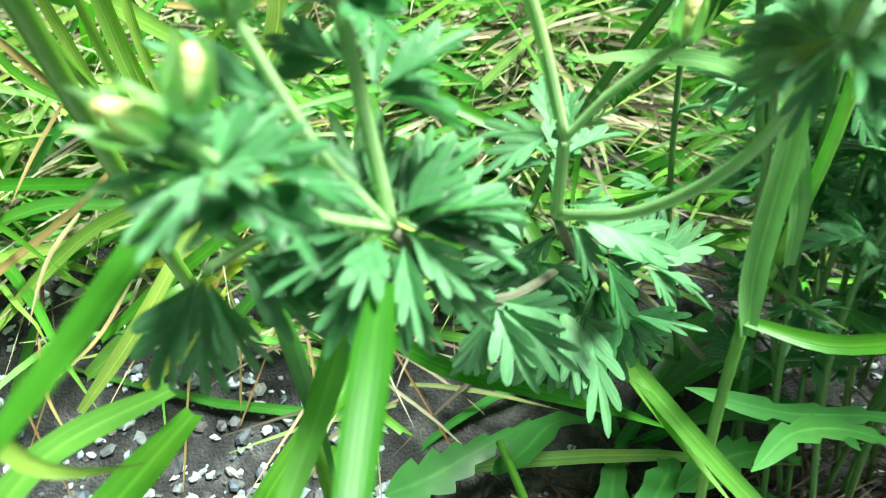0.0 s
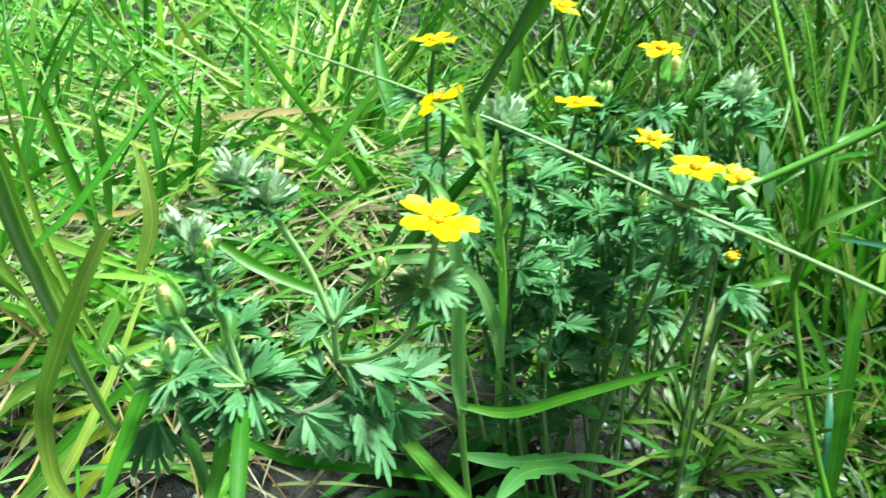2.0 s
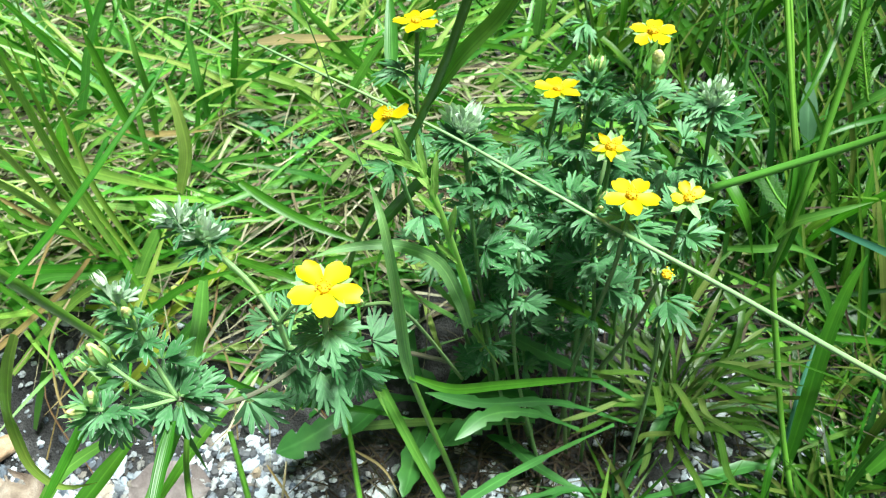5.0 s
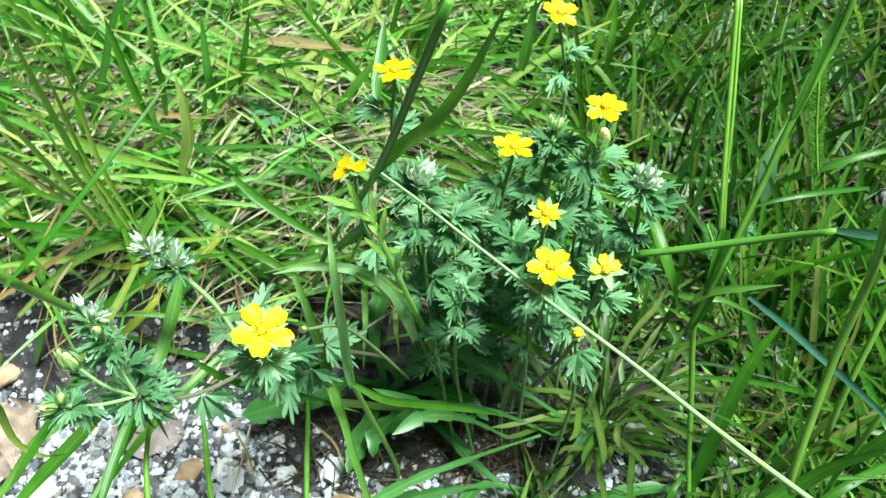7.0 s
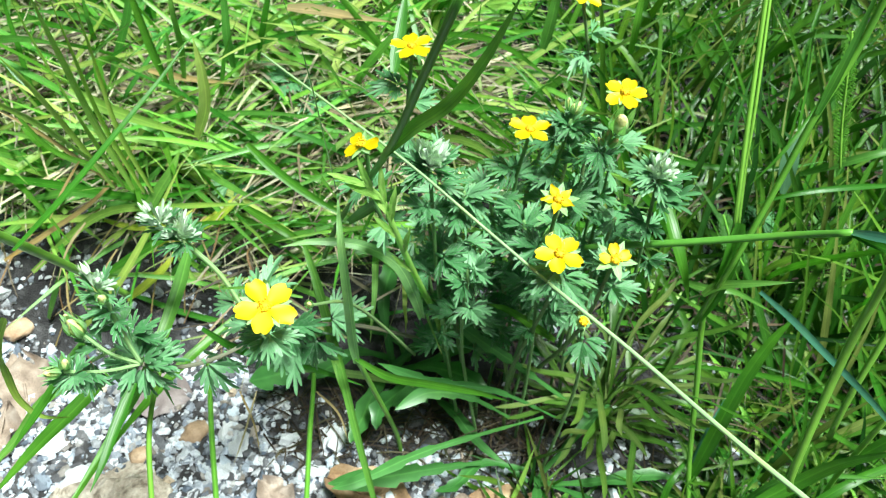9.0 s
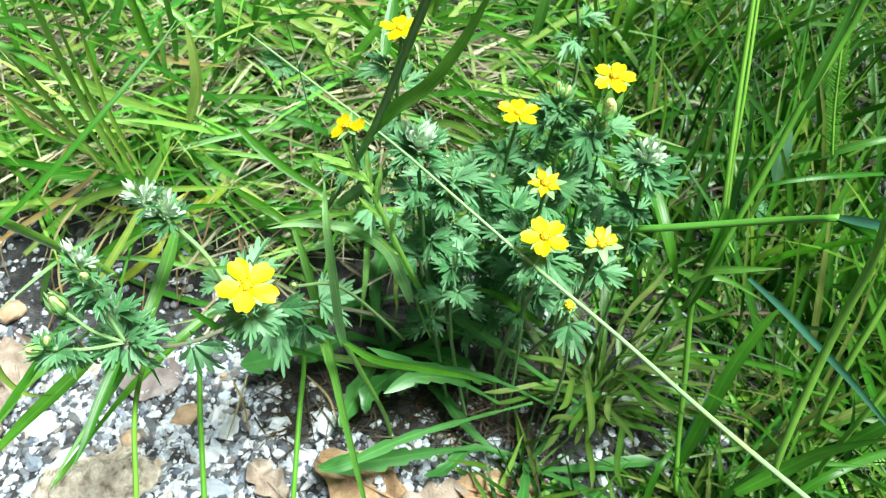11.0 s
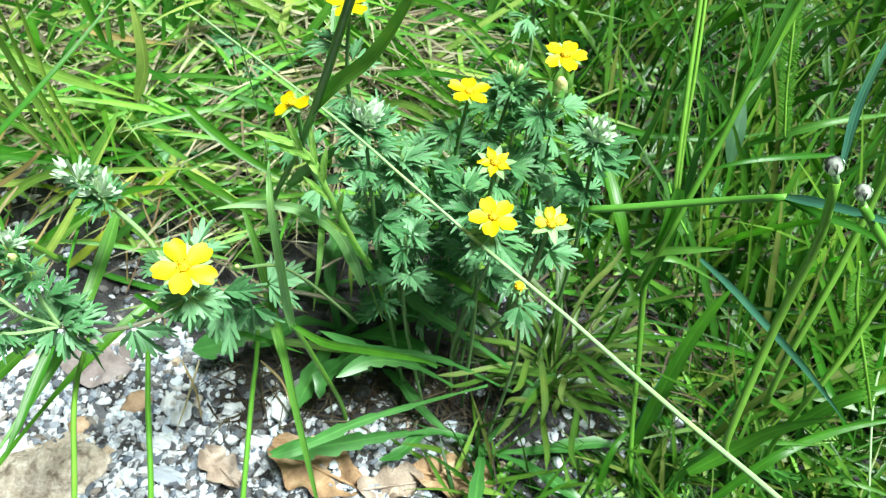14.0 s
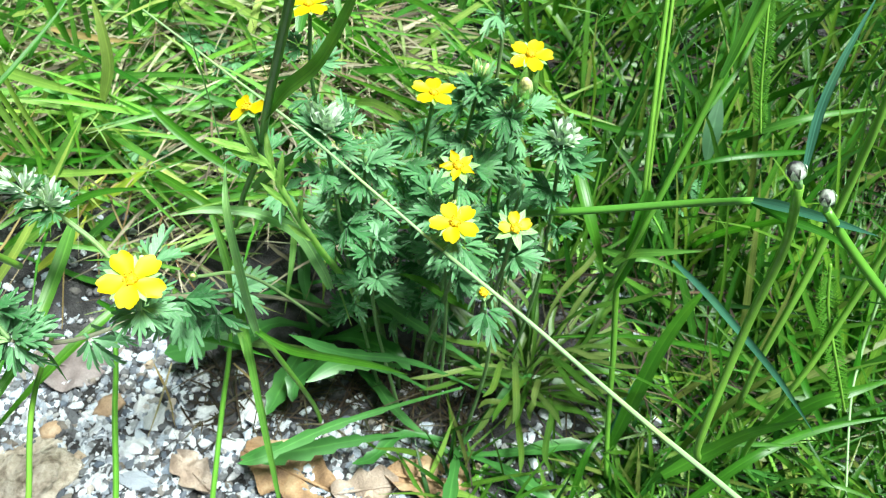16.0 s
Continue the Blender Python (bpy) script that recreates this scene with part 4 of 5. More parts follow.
# the spray that hangs over the gravel
spray = empty("cinquefoil_spray", "silver cinquefoil spray with grey-green toothed leaves, buds and one flower", "flower plant", "cinquefoil plants")
N3, N1, CN, WN, FA = V(-0.0147, 0.0207, 0.1141), V(-0.0143, 0.0190, 0.1232), V(-0.0293, -0.0024, 0.1296), V(-0.0212, 0.0174, 0.1474), V(0.0012, -0.0009, 0.1492)
FL = V(-0.0012, 0.0005, 0.1378)
stem(spray, [(0.020, 0.062, 0.052), (0.004, 0.046, 0.080), (-0.010, 0.030, 0.101), N3], 0.00068, 0.0006, "red_stem")
stem(spray, [(-0.0105, 0.030, 0.102), (-0.020, 0.0140, 0.110), (-0.0255, 0.0040, 0.119), CN], 0.00055, 0.0005, "red_stem")
stem(spray, [N3, N1], 0.00064, 0.00058)
stem(spray, [N1, (-0.0168, 0.0190, 0.135), WN], 0.00056, 0.0006)
stem(spray, [N1, (-0.0105, 0.0175, 0.128), (-0.0058, 0.0155, 0.1325)], 0.00042, 0.0004)
stem(spray, [N3, (-0.0085, 0.0140, 0.1180), (-0.0030, 0.0075, 0.1260), FL], 0.00058, 0.0005)
stem(spray, [FL, (0.0003, 0.0, 0.1430), FA - V(0.0, 0.0, 0.0015)], 0.0005, 0.00045)
flower(spray, FA, (0.26, -0.13, 0.95), radians(186), 0.0132)
bud(spray, V(-0.0056, 0.0154, 0.1328), (0.1, -0.2, 0.9), 0.0034, False)
bud_head(spray, (-0.0214, 0.0174, 0.1492), (-0.2, -0.1, 1), 0.0038, 4, True)
bud_head(spray, (-0.0245, 0.0172, 0.1535), (-0.4, 0.0, 1), 0.0032, 3, True)
HB, B1, B2 = V(-0.0308, -0.0005, 0.1480), V(-0.0352, -0.0060, 0.1452), V(-0.0370, -0.0130, 0.1422)
stem(spray, [CN, (-0.0300, -0.002, 0.139), HB], 0.0005, 0.00045)
stem(spray, [CN, (-0.0325, -0.0050, 0.137), B1], 0.0004, 0.00036)
stem(spray, [CN, (-0.0335, -0.0080, 0.135), B2], 0.0004, 0.00036)
bud_head(spray, HB, (0, 0, 1), 0.0034, 3)
bud_head(spray, HB + V(-0.0008, 0.0006, 0.0045), (0, 0.1, 1), 0.0030, 2, True)
bud(spray, B1, (-0.1, -0.1, 1), 0.0042, False)
for p, d, size in ((CN, (0.25, 0.75, 0.55), 0.0080), (CN, (-0.60, 0.45, 0.55), 0.0078), (CN, (0.65, 0.15, 0.60), 0.0070), (CN.lerp(HB, 0.45), (0.8, 0.5, 0.3), 0.0075), (CN.lerp(HB, 0.55), (-0.6, 0.7, 0.4), 0.0075),
                   (CN.lerp(B1, 0.6), (-0.9, 0.1, 0.2), 0.0075), (CN.lerp(B2, 0.6), (-0.5, -0.7, 0.1), 0.0070), (CN.lerp(B2, 0.7), (0.4, -0.8, 0.1), 0.0058), (CN.lerp(HB, 0.75), (0.3, -0.7, 0.5), 0.0058)):
    leaf(spray, p, d, (0.0, -0.4, 0.9), size, 4, 0.0008, 0.25, 1.5)
bud_head(spray, B2, (-0.3, -0.3, 0.9), 0.0034, 2)
for d, up, s, k in (((1, -0.25, 0.15), (0, -0.3, 1), 0.0080, 3), ((0.9, 0.5, 0.35), (-0.2, -0.4, 1), 0.0085, 3), ((0.3, 0.9, 0.3), (0, -0.3, 1), 0.0085, 4), ((-0.9, 0.4, 0.1), (0.2, -0.3, 1), 0.0085, 4),
                    ((0.75, -0.6, -0.45), (0.3, -0.6, 0.7), 0.0085, 3), ((-0.35, -0.5, -0.7), (0, -0.9, 0.4), 0.0080, 3), ((-0.8, -0.5, 0.2), (0.1, -0.3, 1), 0.0075, 3), ((0.1, -0.2, -1), (0, -1, 0.1), 0.0085, 3), ((-0.4, 0.8, -0.1), (0.1, -0.4, 1), 0.0100, 4), ((0.7, 0.6, -0.2), (0, -0.4, 1), 0.0100, 4), ((-0.7, 0.1, -0.5), (0.1, -0.6, 0.8), 0.0095, 4)):
    leaf(spray, CN, d, up, s, k, 0.0008, 0.25, 1.5)
for p, d, up, s, k in ((N3, (0.95, -0.25, -0.25), (0.0, -0.7, 0.7), 0.0098, 3), (N3, (0.15, -0.30, -0.95), (0.2, -0.9, 0.2), 0.0068, 2), (N3, (0.55, 0.2, 0.65), (-0.4, -0.7, 0.6), 0.0050, 2),
                       (N1, (-0.85, 0.30, 0.42), (0.2, -0.7, 0.7), 0.0090, 3), (N1, (0.6, 0.3, 0.7), (-0.4, -0.6, 0.6), 0.0052, 2),
                       (V(-0.0168, 0.0235, 0.1085), (0.05, -0.25, -0.95), (0.2, -0.95, 0.1), 0.0100, 4), (V(-0.0200, 0.0145, 0.1105), (-0.3, -0.3, -0.9), (0.2, -1, 0), 0.0095, 4),
                       (V(-0.0120, 0.0300, 0.1015), (-0.15, 0.0, -1), (0.1, -1, 0.1), 0.0120, 5), (V(-0.0060, 0.0370, 0.0930), (-0.3, -0.2, -0.9), (0, -1, 0.2), 0.0125, 5),
                       (V(-0.0230, 0.0090, 0.1150), (0.5, -0.4, -0.7), (0.1, -0.8, 0.5), 0.0095, 4), (V(-0.0090, 0.0270, 0.1050), (0.6, 0.1, -0.6), (0, -0.7, 0.7), 0.0110, 5),
                       (V(-0.0160, 0.0260, 0.1060), (-0.8, 0.4, 0.1), (0.1, -0.5, 0.8), 0.0105, 5)):
    leaf(spray, p, d, up, s, k, 0.0012, 0.3, 1.7)
for k in range(6):
    a = k * 1.05 + 0.2
    leaf(spray, FL + V(0.0003, 0.0, 0.0006 * k - 0.0016), (math.cos(a), math.sin(a) * 0.9, 0.15 - 0.10 * k), (0, -0.3, 1), 0.0068, 3, 0.0006, 0.30, 1.3)
for p, d, up, size in (((-0.0080, 0.0330, 0.0985), (-1, -0.10, -0.20), (0, -0.5, 0.8), 0.0130), ((-0.0080, 0.0330, 0.0980), (-0.80, -0.45, -0.60), (0, -0.6, 0.8), 0.0130), ((-0.0070, 0.0345, 0.0965), (-0.40, -0.60, -0.75), (0, -0.7, 0.7), 0.0135),
                       ((-0.0060, 0.0360, 0.0950), (0.35, -0.60, -0.75), (0, -0.7, 0.7), 0.0120), ((-0.0060, 0.0360, 0.0945), (0.9, 0.3, -0.1), (0, -0.5, 0.8), 0.0110),
                       ((-0.0145, 0.0225, 0.1150), (0.15, 0.9, 0.10), (0, -0.4, 0.9), 0.0110)):
    leaf(spray, p, d, up, size, 5, 0.0060, 0.28, 2.0)

stem(spray, [CN, (-0.036, 0.003, 0.1275), (-0.0425, 0.0, 0.1262)], 0.00045, 0.0004)
leaf(spray, (-0.0425, 0.0, 0.1262), (-0.15, -0.55, -0.8), (0.1, -0.8, 0.5), 0.0100, 3, 0.0, 0.3, 0.8)
leaf(spray, (-0.0405, 0.001, 0.1265), (0.85, -0.35, -0.35), (0.1, -0.6, 0.8), 0.0090, 3, 0.0, 0.2, 0.7)
stem(spray, [(-0.040, 0.002, 0.1268), (-0.044, 0.004, 0.130), (-0.046, 0.005, 0.1335)], 0.0004, 0.00035)
bud(spray, V(-0.046, 0.005, 0.1330), (-0.2, 0.0, 1), 0.0028, False)

# the bushy plant behind it
bush = empty("cinquefoil_bush", "bushy silver cinquefoil with several yellow flowers and toothed leaves", "flower plant", "cinquefoil plants")
ROOT = V(0.045, 0.062, 0.028)
UPN = (0.0, -0.22, 0.97)
HEADS = (
    (V(0.0223, 0.0797, 0.1540), V(0.020, 0.088, 0.070), (0, 0.02, 1), 0.3, 0.0122, (0, 1, 2, 3, 4)),
    (V(0.0141, 0.0445, 0.1515), V(0.026, 0.060, 0.075), (-0.45, -0.15, 0.85), 0.6, 0.0108, (0, 1, 3)),
    (V(0.0528, 0.0676, 0.1376), V(0.050, 0.072, 0.050), (0.08, 0.03, 1), 0.1, 0.0122, (0, 1, 2, 3, 4)),
    (V(0.0761, 0.0721, 0.1462), V(0.070, 0.075, 0.050), (0.05, -0.08, 1), 0.9, 0.0122, (0, 1, 2, 3, 4)),
    (V(0.0594, 0.0270, 0.1356), V(0.050, 0.050, 0.050), (0, -0.15, 0.95), 0.5, 0.0118, (0, 1, 2, 3, 4)),
    (V(0.0678, 0.1131, 0.1500), V(0.065, 0.108, 0.070), (0.3, -0.25, 0.9), 0.2, 0.0122, (0, 1, 2, 3, 4)),
)
for p, b, nrm, spin, dia, keep in HEADS:
    flower(bush, p, nrm, spin, dia, keep)
    low = ROOT.lerp(b, 0.8)
    low.z = height(low.x, low.y)
    shoot(bush, [low, b, p.lerp(b, 0.35) + V(rng.uniform(-0.004, 0.004), rng.uniform(-0.003, 0.004), 0), p - Vector(nrm).normalized() * 0.0015], (0.36, 0.47, 0.57, 0.66, 0.75, 0.84) if p.y > 0.04 else (0.80, 0.85, 0.89, 0.93), 0.0007, 0.0005, 0.0092)
flower(bush, (0.0596, 0.0444, 0.1356), UPN, 0.4, 0.0104, (0, 1, 2, 3, 4), 0.05, 1.25, 0.86, 0.9)
bud(bush, V(0.0745, 0.0650, 0.1400), (0.05, -0.35, 0.9), 0.0062, False)
shoot(bush, [(0.050, 0.055, 0.040), (0.056, 0.050, 0.090), (0.0596, 0.0444, 0.1345)], (0.5, 0.62, 0.72, 0.8), 0.0007, 0.0005, 0.0092)
flower(bush, (0.0729, 0.0318, 0.1287), (0.1, -0.4, 0.9), 0.2, 0.0100, (0, 1, 4), 0.12, 1.35, 0.85)
shoot(bush, [(0.055, 0.055, 0.040), (0.068, 0.042, 0.085), (0.0729, 0.0322, 0.1275)], (0.84, 0.89, 0.93), 0.0007, 0.0005, 0.0092)
TOPS = ((0.0830, 0.0489, 0.1400), (0.0364, 0.0553, 0.1270), (0.0285, 0.0500, 0.1420), (0.0663, 0.0232, 0.1130), (0.0560, 0.0440, 0.1180), (0.0370, 0.0539, 0.1000), (0.0720, 0.0660, 0.1330), (0.0640, 0.0780, 0.1330),
        (0.0480, 0.0560, 0.1080), (0.0760, 0.0560, 0.1180), (0.0540, 0.0620, 0.1150), (0.0420, 0.0680, 0.1180), (0.0250, 0.0660, 0.1080),
        (0.0840, 0.0680, 0.1150), (0.0380, 0.0420, 0.1120), (0.0600, 0.0900, 0.1250), (0.0300, 0.0720, 0.1230), (0.0700, 0.0840, 0.1200), (0.0520, 0.0540, 0.1180), (0.0620, 0.0580, 0.1220))
for k, t in enumerate(TOPS):
    t = Vector(t)
    b = ROOT.lerp(t, 0.75)
    b.z = height(b.x, b.y) + 0.002
    shoot(bush, [b, b.lerp(t, 0.5) + V(rng.uniform(-0.007, 0.007), rng.uniform(-0.005, 0.007), 0.004), t], (0.32, 0.43, 0.53, 0.63, 0.72, 0.80, 0.88, 0.94, 0.99) if t.z > 0.113 and t.y > 0.045 and t.x < 0.07 else (0.64, 0.73, 0.80, 0.87, 0.93, 1.0) if t.y > 0.03 else (0.97,), 0.0006, 0.0005, 0.0092)
    if k < 8 and k != 3:
        bud_head(bush, t, (0, -0.1, 1), 0.0040 if k != 2 else 0.005, 3, k in (0, 2))


bud(bush, V(0.0030, 0.0163, 0.1278), (0.3, -0.5, 0.8), 0.0024, False)
stem(bush, [(0.020, 0.050, 0.060), (0.010, 0.030, 0.110), (0.0030, 0.0165, 0.1275)], 0.0005, 0.0004, "bush_stem", 30)
flower(bush, (0.0663, 0.0228, 0.1165), (0, -0.4, 0.9), 0.1, 0.0044, (0,), 0.6, 1.5, 0.5)

for x, y, z, size in ((-0.0540, 0.1191, 0.0700, 0.0085), (-0.0214, 0.1433, 0.0890, 0.0100), (-0.0334, 0.1502, 0.0930, 0.0090), (0.1379, 0.1164, 0.0573, 0.0080)):
    seedling = empty("cinquefoil_seedling", "low cinquefoil seedling with toothed green leaves in the sward", "plant", "low plants")
    stem(seedling, [(x, y + 0.002, height(x, y) - 0.001), (x, y + 0.001, (z + height(x, y)) / 2), (x, y, z)], 0.0005, 0.0004, "bush_stem", 0)
    for k in range(5):
        a = k * 1.26 + x * 90
        leaf(seedling, (x, y, z - 0.0015 * k), (math.cos(a), math.sin(a), 0.15), (0, -0.3, 1), size, 5, 0.002, 0.3)

# ---- rye-grass spike ----
def spike():
    thing = empty("grass_spike", "light green flowering grass spike with alternating spikelets", "grass", "grass stems")
    line = [(0.0150, 0.0340, 0.1500), (0.0190, 0.0360, 0.1420), (0.0210, 0.0350, 0.1340), (0.0240, 0.0420, 0.1080), (0.0268, 0.0590, 0.0670), (0.0275, 0.0640, 0.0450)]
    g = Geo()
    pts = spline(line, 30)
    g.tube(pts, [0.0006 + 0.0005 * i / 30 for i in range(31)], 7)
    part("stem", g, "spikelet", thing)
    for k in range(9):
        g = Geo()
        i = 1 + 2 * k
        d = (pts[i - 1] - pts[i]).normalized()
        side = d.cross(FACE).normalized() * (1 if k % 2 else -1)
        m = frame_at(pts[i], d + side * 0.35, FACE)
        for j in range(4):
            mm = m @ Matrix.Translation((0.0002 * (j % 2 * 2 - 1), 0.0016 * j, 0.0003))
            g.strip([mm @ Vector((0, a, b)) for a, b in ((0, 0), (0.0018, 0.0005), (0.0042, 0.0003), (0.0060, 0))], [0.0008, 0.0013, 0.0010, 0.0002], mm.to_3x3() @ Vector((0, 0, 1)), 0.4)
        part("spikelet", g, "spikelet", thing)


spike()


# ---- plant with round heads ----
def round_head(p, way, size):
    thing = empty("seed_head", "grey-white striped round seed head on a green stalk", "seed head", "seed heads")
    m = frame_at(Vector(p), way, (0, -0.5, 0.8))
    g = Geo()
    g.blob(m @ Matrix.Diagonal((size, size * 1.05, size, 1)) @ Matrix.Rotation(-math.pi / 2, 4, "X"), 8, 12, 0.12)
    part("head", g, "bulb", thing)
    for k in range(7):
        g = Geo()
        mm = m @ Matrix.Rotation(k * math.tau / 7, 4, "Y")
        g.strip([mm @ Vector((0, a * size, b * size)) for a, b in ((-1.25, 0.35), (-0.6, 0.92), (0.1, 1.1), (0.6, 0.95))], [size * w for w in (0.5, 0.8, 0.6, 0.05)], mm.to_3x3() @ Vector((0, 0, 1)), 0.1)
        part("bract", g, "woolly", thing)
    g = Geo()
    g.tube([m @ Vector((0, -a * size, 0)) for a in (0.8, 1.4, 2.4)], [size * 0.5, size * 0.42, size * 0.36], 8)
    part("neck", g, "sepal", thing)


round_head((0.1211, 0.0184, 0.1623), (-0.35, 0.2, 0.8), 0.0017)
round_head((0.1277, 0.0164, 0.1576), (-0.25, 0.1, 0.85), 0.0015)
round_head((0.1500, 0.0100, 0.1300), (-0.3, 0.1, 0.8), 0.0018)


# ---- rosette with narrow leaves ----
def rosette(center, count, lo, hi, width, name, label, rise=0.4, mat="rosette_leaf", teeth=False):
    thing = empty(name, label, "plant", "low plants")
    c = Vector(center)
    for k in range(count):
        a = k * 2.39996 + rng.uniform(-0.2, 0.2)
        ln = rng.uniform(lo, hi)
        d = Vector((math.cos(a), math.sin(a), 0))
        up = rng.uniform(0.05, 1.2) * rise if rise < 0.9 else rng.uniform(0.30, 1.4)
        w2 = V(rng.uniform(-0.006, 0.006), rng.uniform(-0.006, 0.006), 0)
        pts = spline([c + w2 * 0.6, c + w2 + d * ln * 0.4 + V(0, 0, ln * up * 0.75), c + d * ln * 0.8 + V(0, 0, ln * up), c + d * ln + V(0, 0, ln * up * (0.8 if rise < 0.9 else 1.12))], 10)
        for p in pts[2:]:
            p.z = max(p.z, height(p.x, p.y) + 0.003)
        g = Geo()
        w = [width * rng.uniform(0.9, 1.1) * (0.35 + 0.65 * sstep(0.1, 0.6, i / 10)) * max(0.05, 1 - (i / 10) ** 5) * (1 + (0.35 * (i % 2) if teeth else 0)) for i in range(11)]
        g.strip(pts, w, V(0, 0, 1), 0.3)
        part("leaf", g, mat, thing)
    return thing


rosette((0.0832, 0.0535, 0.018), 68, 0.020, 0.042, 0.0022, "rosette_plant", "low rosette of narrow olive-green leaves on soil", 0.95)
rosette((0.060, 0.030, 0.018), 6, 0.025, 0.050, 0.0040, "dandelion", "dandelion-like rosette with toothed light green leaves", 0.35, "herb_leaf", True)
rosette((0.010, 0.070, 0.022), 9, 0.025, 0.042, 0.0062, "dandelion", "dandelion-like rosette with broad mid-green leaves", 0.5, "herb_leaf", True)


def herb_leaf(points, width, label):
    n = 40
    pts = spline(points, n)
    w = []
    for i in range(n + 1):
        t = i / n
        tooth = 0.55 + 0.45 * (1 - (t * 7.0) % 1.0) if t < 0.72 else 1.0
        w.append(width * (0.22 + 0.78 * sstep(0.05, 0.7, t)) * max(0.05, 1 - t ** 7) * tooth)
    g = Geo()
    g.strip(pts, w, FACE, 0.15)
    tagged(part("dandelion_leaf", g, "herb_leaf", label=label), category="leaf", group="dandelion leaves")


herb_leaf([(0.0420, 0.0313, 0.0263), (0.0274, 0.0261, 0.0308), (0.0100, 0.0200, 0.0348), (-0.0059, 0.0172, 0.0348)], 0.0085, "broad toothed light green dandelion leaf over the gravel")
herb_leaf([(0.0405, 0.0569, 0.0259), (0.0291, 0.0523, 0.0359), (0.0200, 0.0483, 0.0397), (0.0113, 0.0458, 0.0356)], 0.0085, "light green rounded dandelion leaf over dark soil")
herb_leaf([(-0.0107, 0.0723, 0.0281), (-0.0216, 0.0650, 0.0305), (-0.0331, 0.0597, 0.0294), (-0.0421, 0.0575, 0.0283)], 0.011, "broad shaded dark green leaf above the soil")
herb_leaf([(0.0504, 0.0372, 0.0460), (0.0378, 0.0384, 0.0549), (0.0256, 0.0370, 0.0588), (0.0158, 0.0304, 0.0591)], 0.0052, "light green toothed dandelion leaf over the soil")
herb_leaf([(0.0616, 0.0416, 0.0395), (0.0416, 0.0301, 0.0471), (0.0233, 0.0195, 0.0526), (0.0082, 0.0082, 0.0573), (0.0005, 0.0050, 0.0577)], 0.0044, "long toothed green dandelion leaf above the gravel")
herb_leaf([(0.0768, 0.0441, 0.0364), (0.0554, 0.0483, 0.0555), (0.0408, 0.0517, 0.0667), (0.0345, 0.0534, 0.0714)], 0.005, "narrow olive-green leaf lying towards the bush")
herb_leaf([(0.0694, 0.0423, 0.0354), (0.0466, 0.0430, 0.0515), (0.0253, 0.0413, 0.0586), (0.0095, 0.0433, 0.0645)], 0.0042, "pale green narrow leaf with a light midrib")


def broad_leaf(points, width):
    pts = spline(points, 16)
    g = Geo()
    g.strip(pts, [width * math.sin(math.pi * (0.06 + 0.9 * i / 16)) ** 0.8 for i in range(17)], FACE, 0.12)
    tagged(part("broad_leaf", g, "pale_leaf", label="pale grey-green broad leaf among the grass"), category="leaf", group="broad leaves")


broad_leaf([(0.1413, 0.1099, 0.0766), (0.1412, 0.1134, 0.0865), (0.1428, 0.1197, 0.0948)], 0.006)


# ---- feathery yarrow leaves ----
def yarrow(points, width):
    thing = empty("yarrow_leaf", "feathery finely divided green yarrow leaf", "leaf", "yarrow leaves")
    pts = spline(points, 44)
    g = Geo()
    g.tube(pts, [0.0004] * 45, 5)
    part("midrib", g, "green_stem", thing)
    g = Geo()
    for i in range(2, 44):
        d = (pts[i] - pts[i - 1]).normalized()
        s = d.cross(FACE).normalized()
        w = width * math.sin(math.pi * (0.12 + 0.83 * i / 44)) * rng.uniform(0.85, 1.1)
        for sg in (-1, 1):
            tip = pts[i] + s * sg * w * rng.uniform(0.7, 1.0) + d * w * rng.uniform(0.5, 1.1) + FACE * rng.uniform(-0.0006, 0.0006)
            g.strip([pts[i], (pts[i] + tip) / 2, tip], [0.0003, 0.0005, 0.0001], FACE, 0.1)
            for q in (0.4, 0.65, 0.85):
                b = pts[i].lerp(tip, q)
                g.strip([b, b + d * 0.0012 + s * sg * 0.0009], [0.0003, 0.0001], FACE, 0.1)
                g.strip([b, b - d * 0.0009 + s * sg * 0.0012], [0.0003, 0.0001], FACE, 0.1)
    part("leaflet", g, "green_blade", thing)


yarrow([(0.1499, 0.0983, 0.0991), (0.1459, 0.1007, 0.1151), (0.1429, 0.1035, 0.1314), (0.1417, 0.1075, 0.1418)], 0.0026)
yarrow([(0.1458, 0.0313, 0.1200), (0.1481, 0.0264, 0.1087), (0.1533, 0.0192, 0.0950), (0.1606, 0.0162, 0.0782)], 0.0026)
yarrow([(0.1212, 0.0741, 0.0798), (0.1174, 0.0791, 0.0846), (0.1145, 0.0855, 0.0906)], 0.0026)


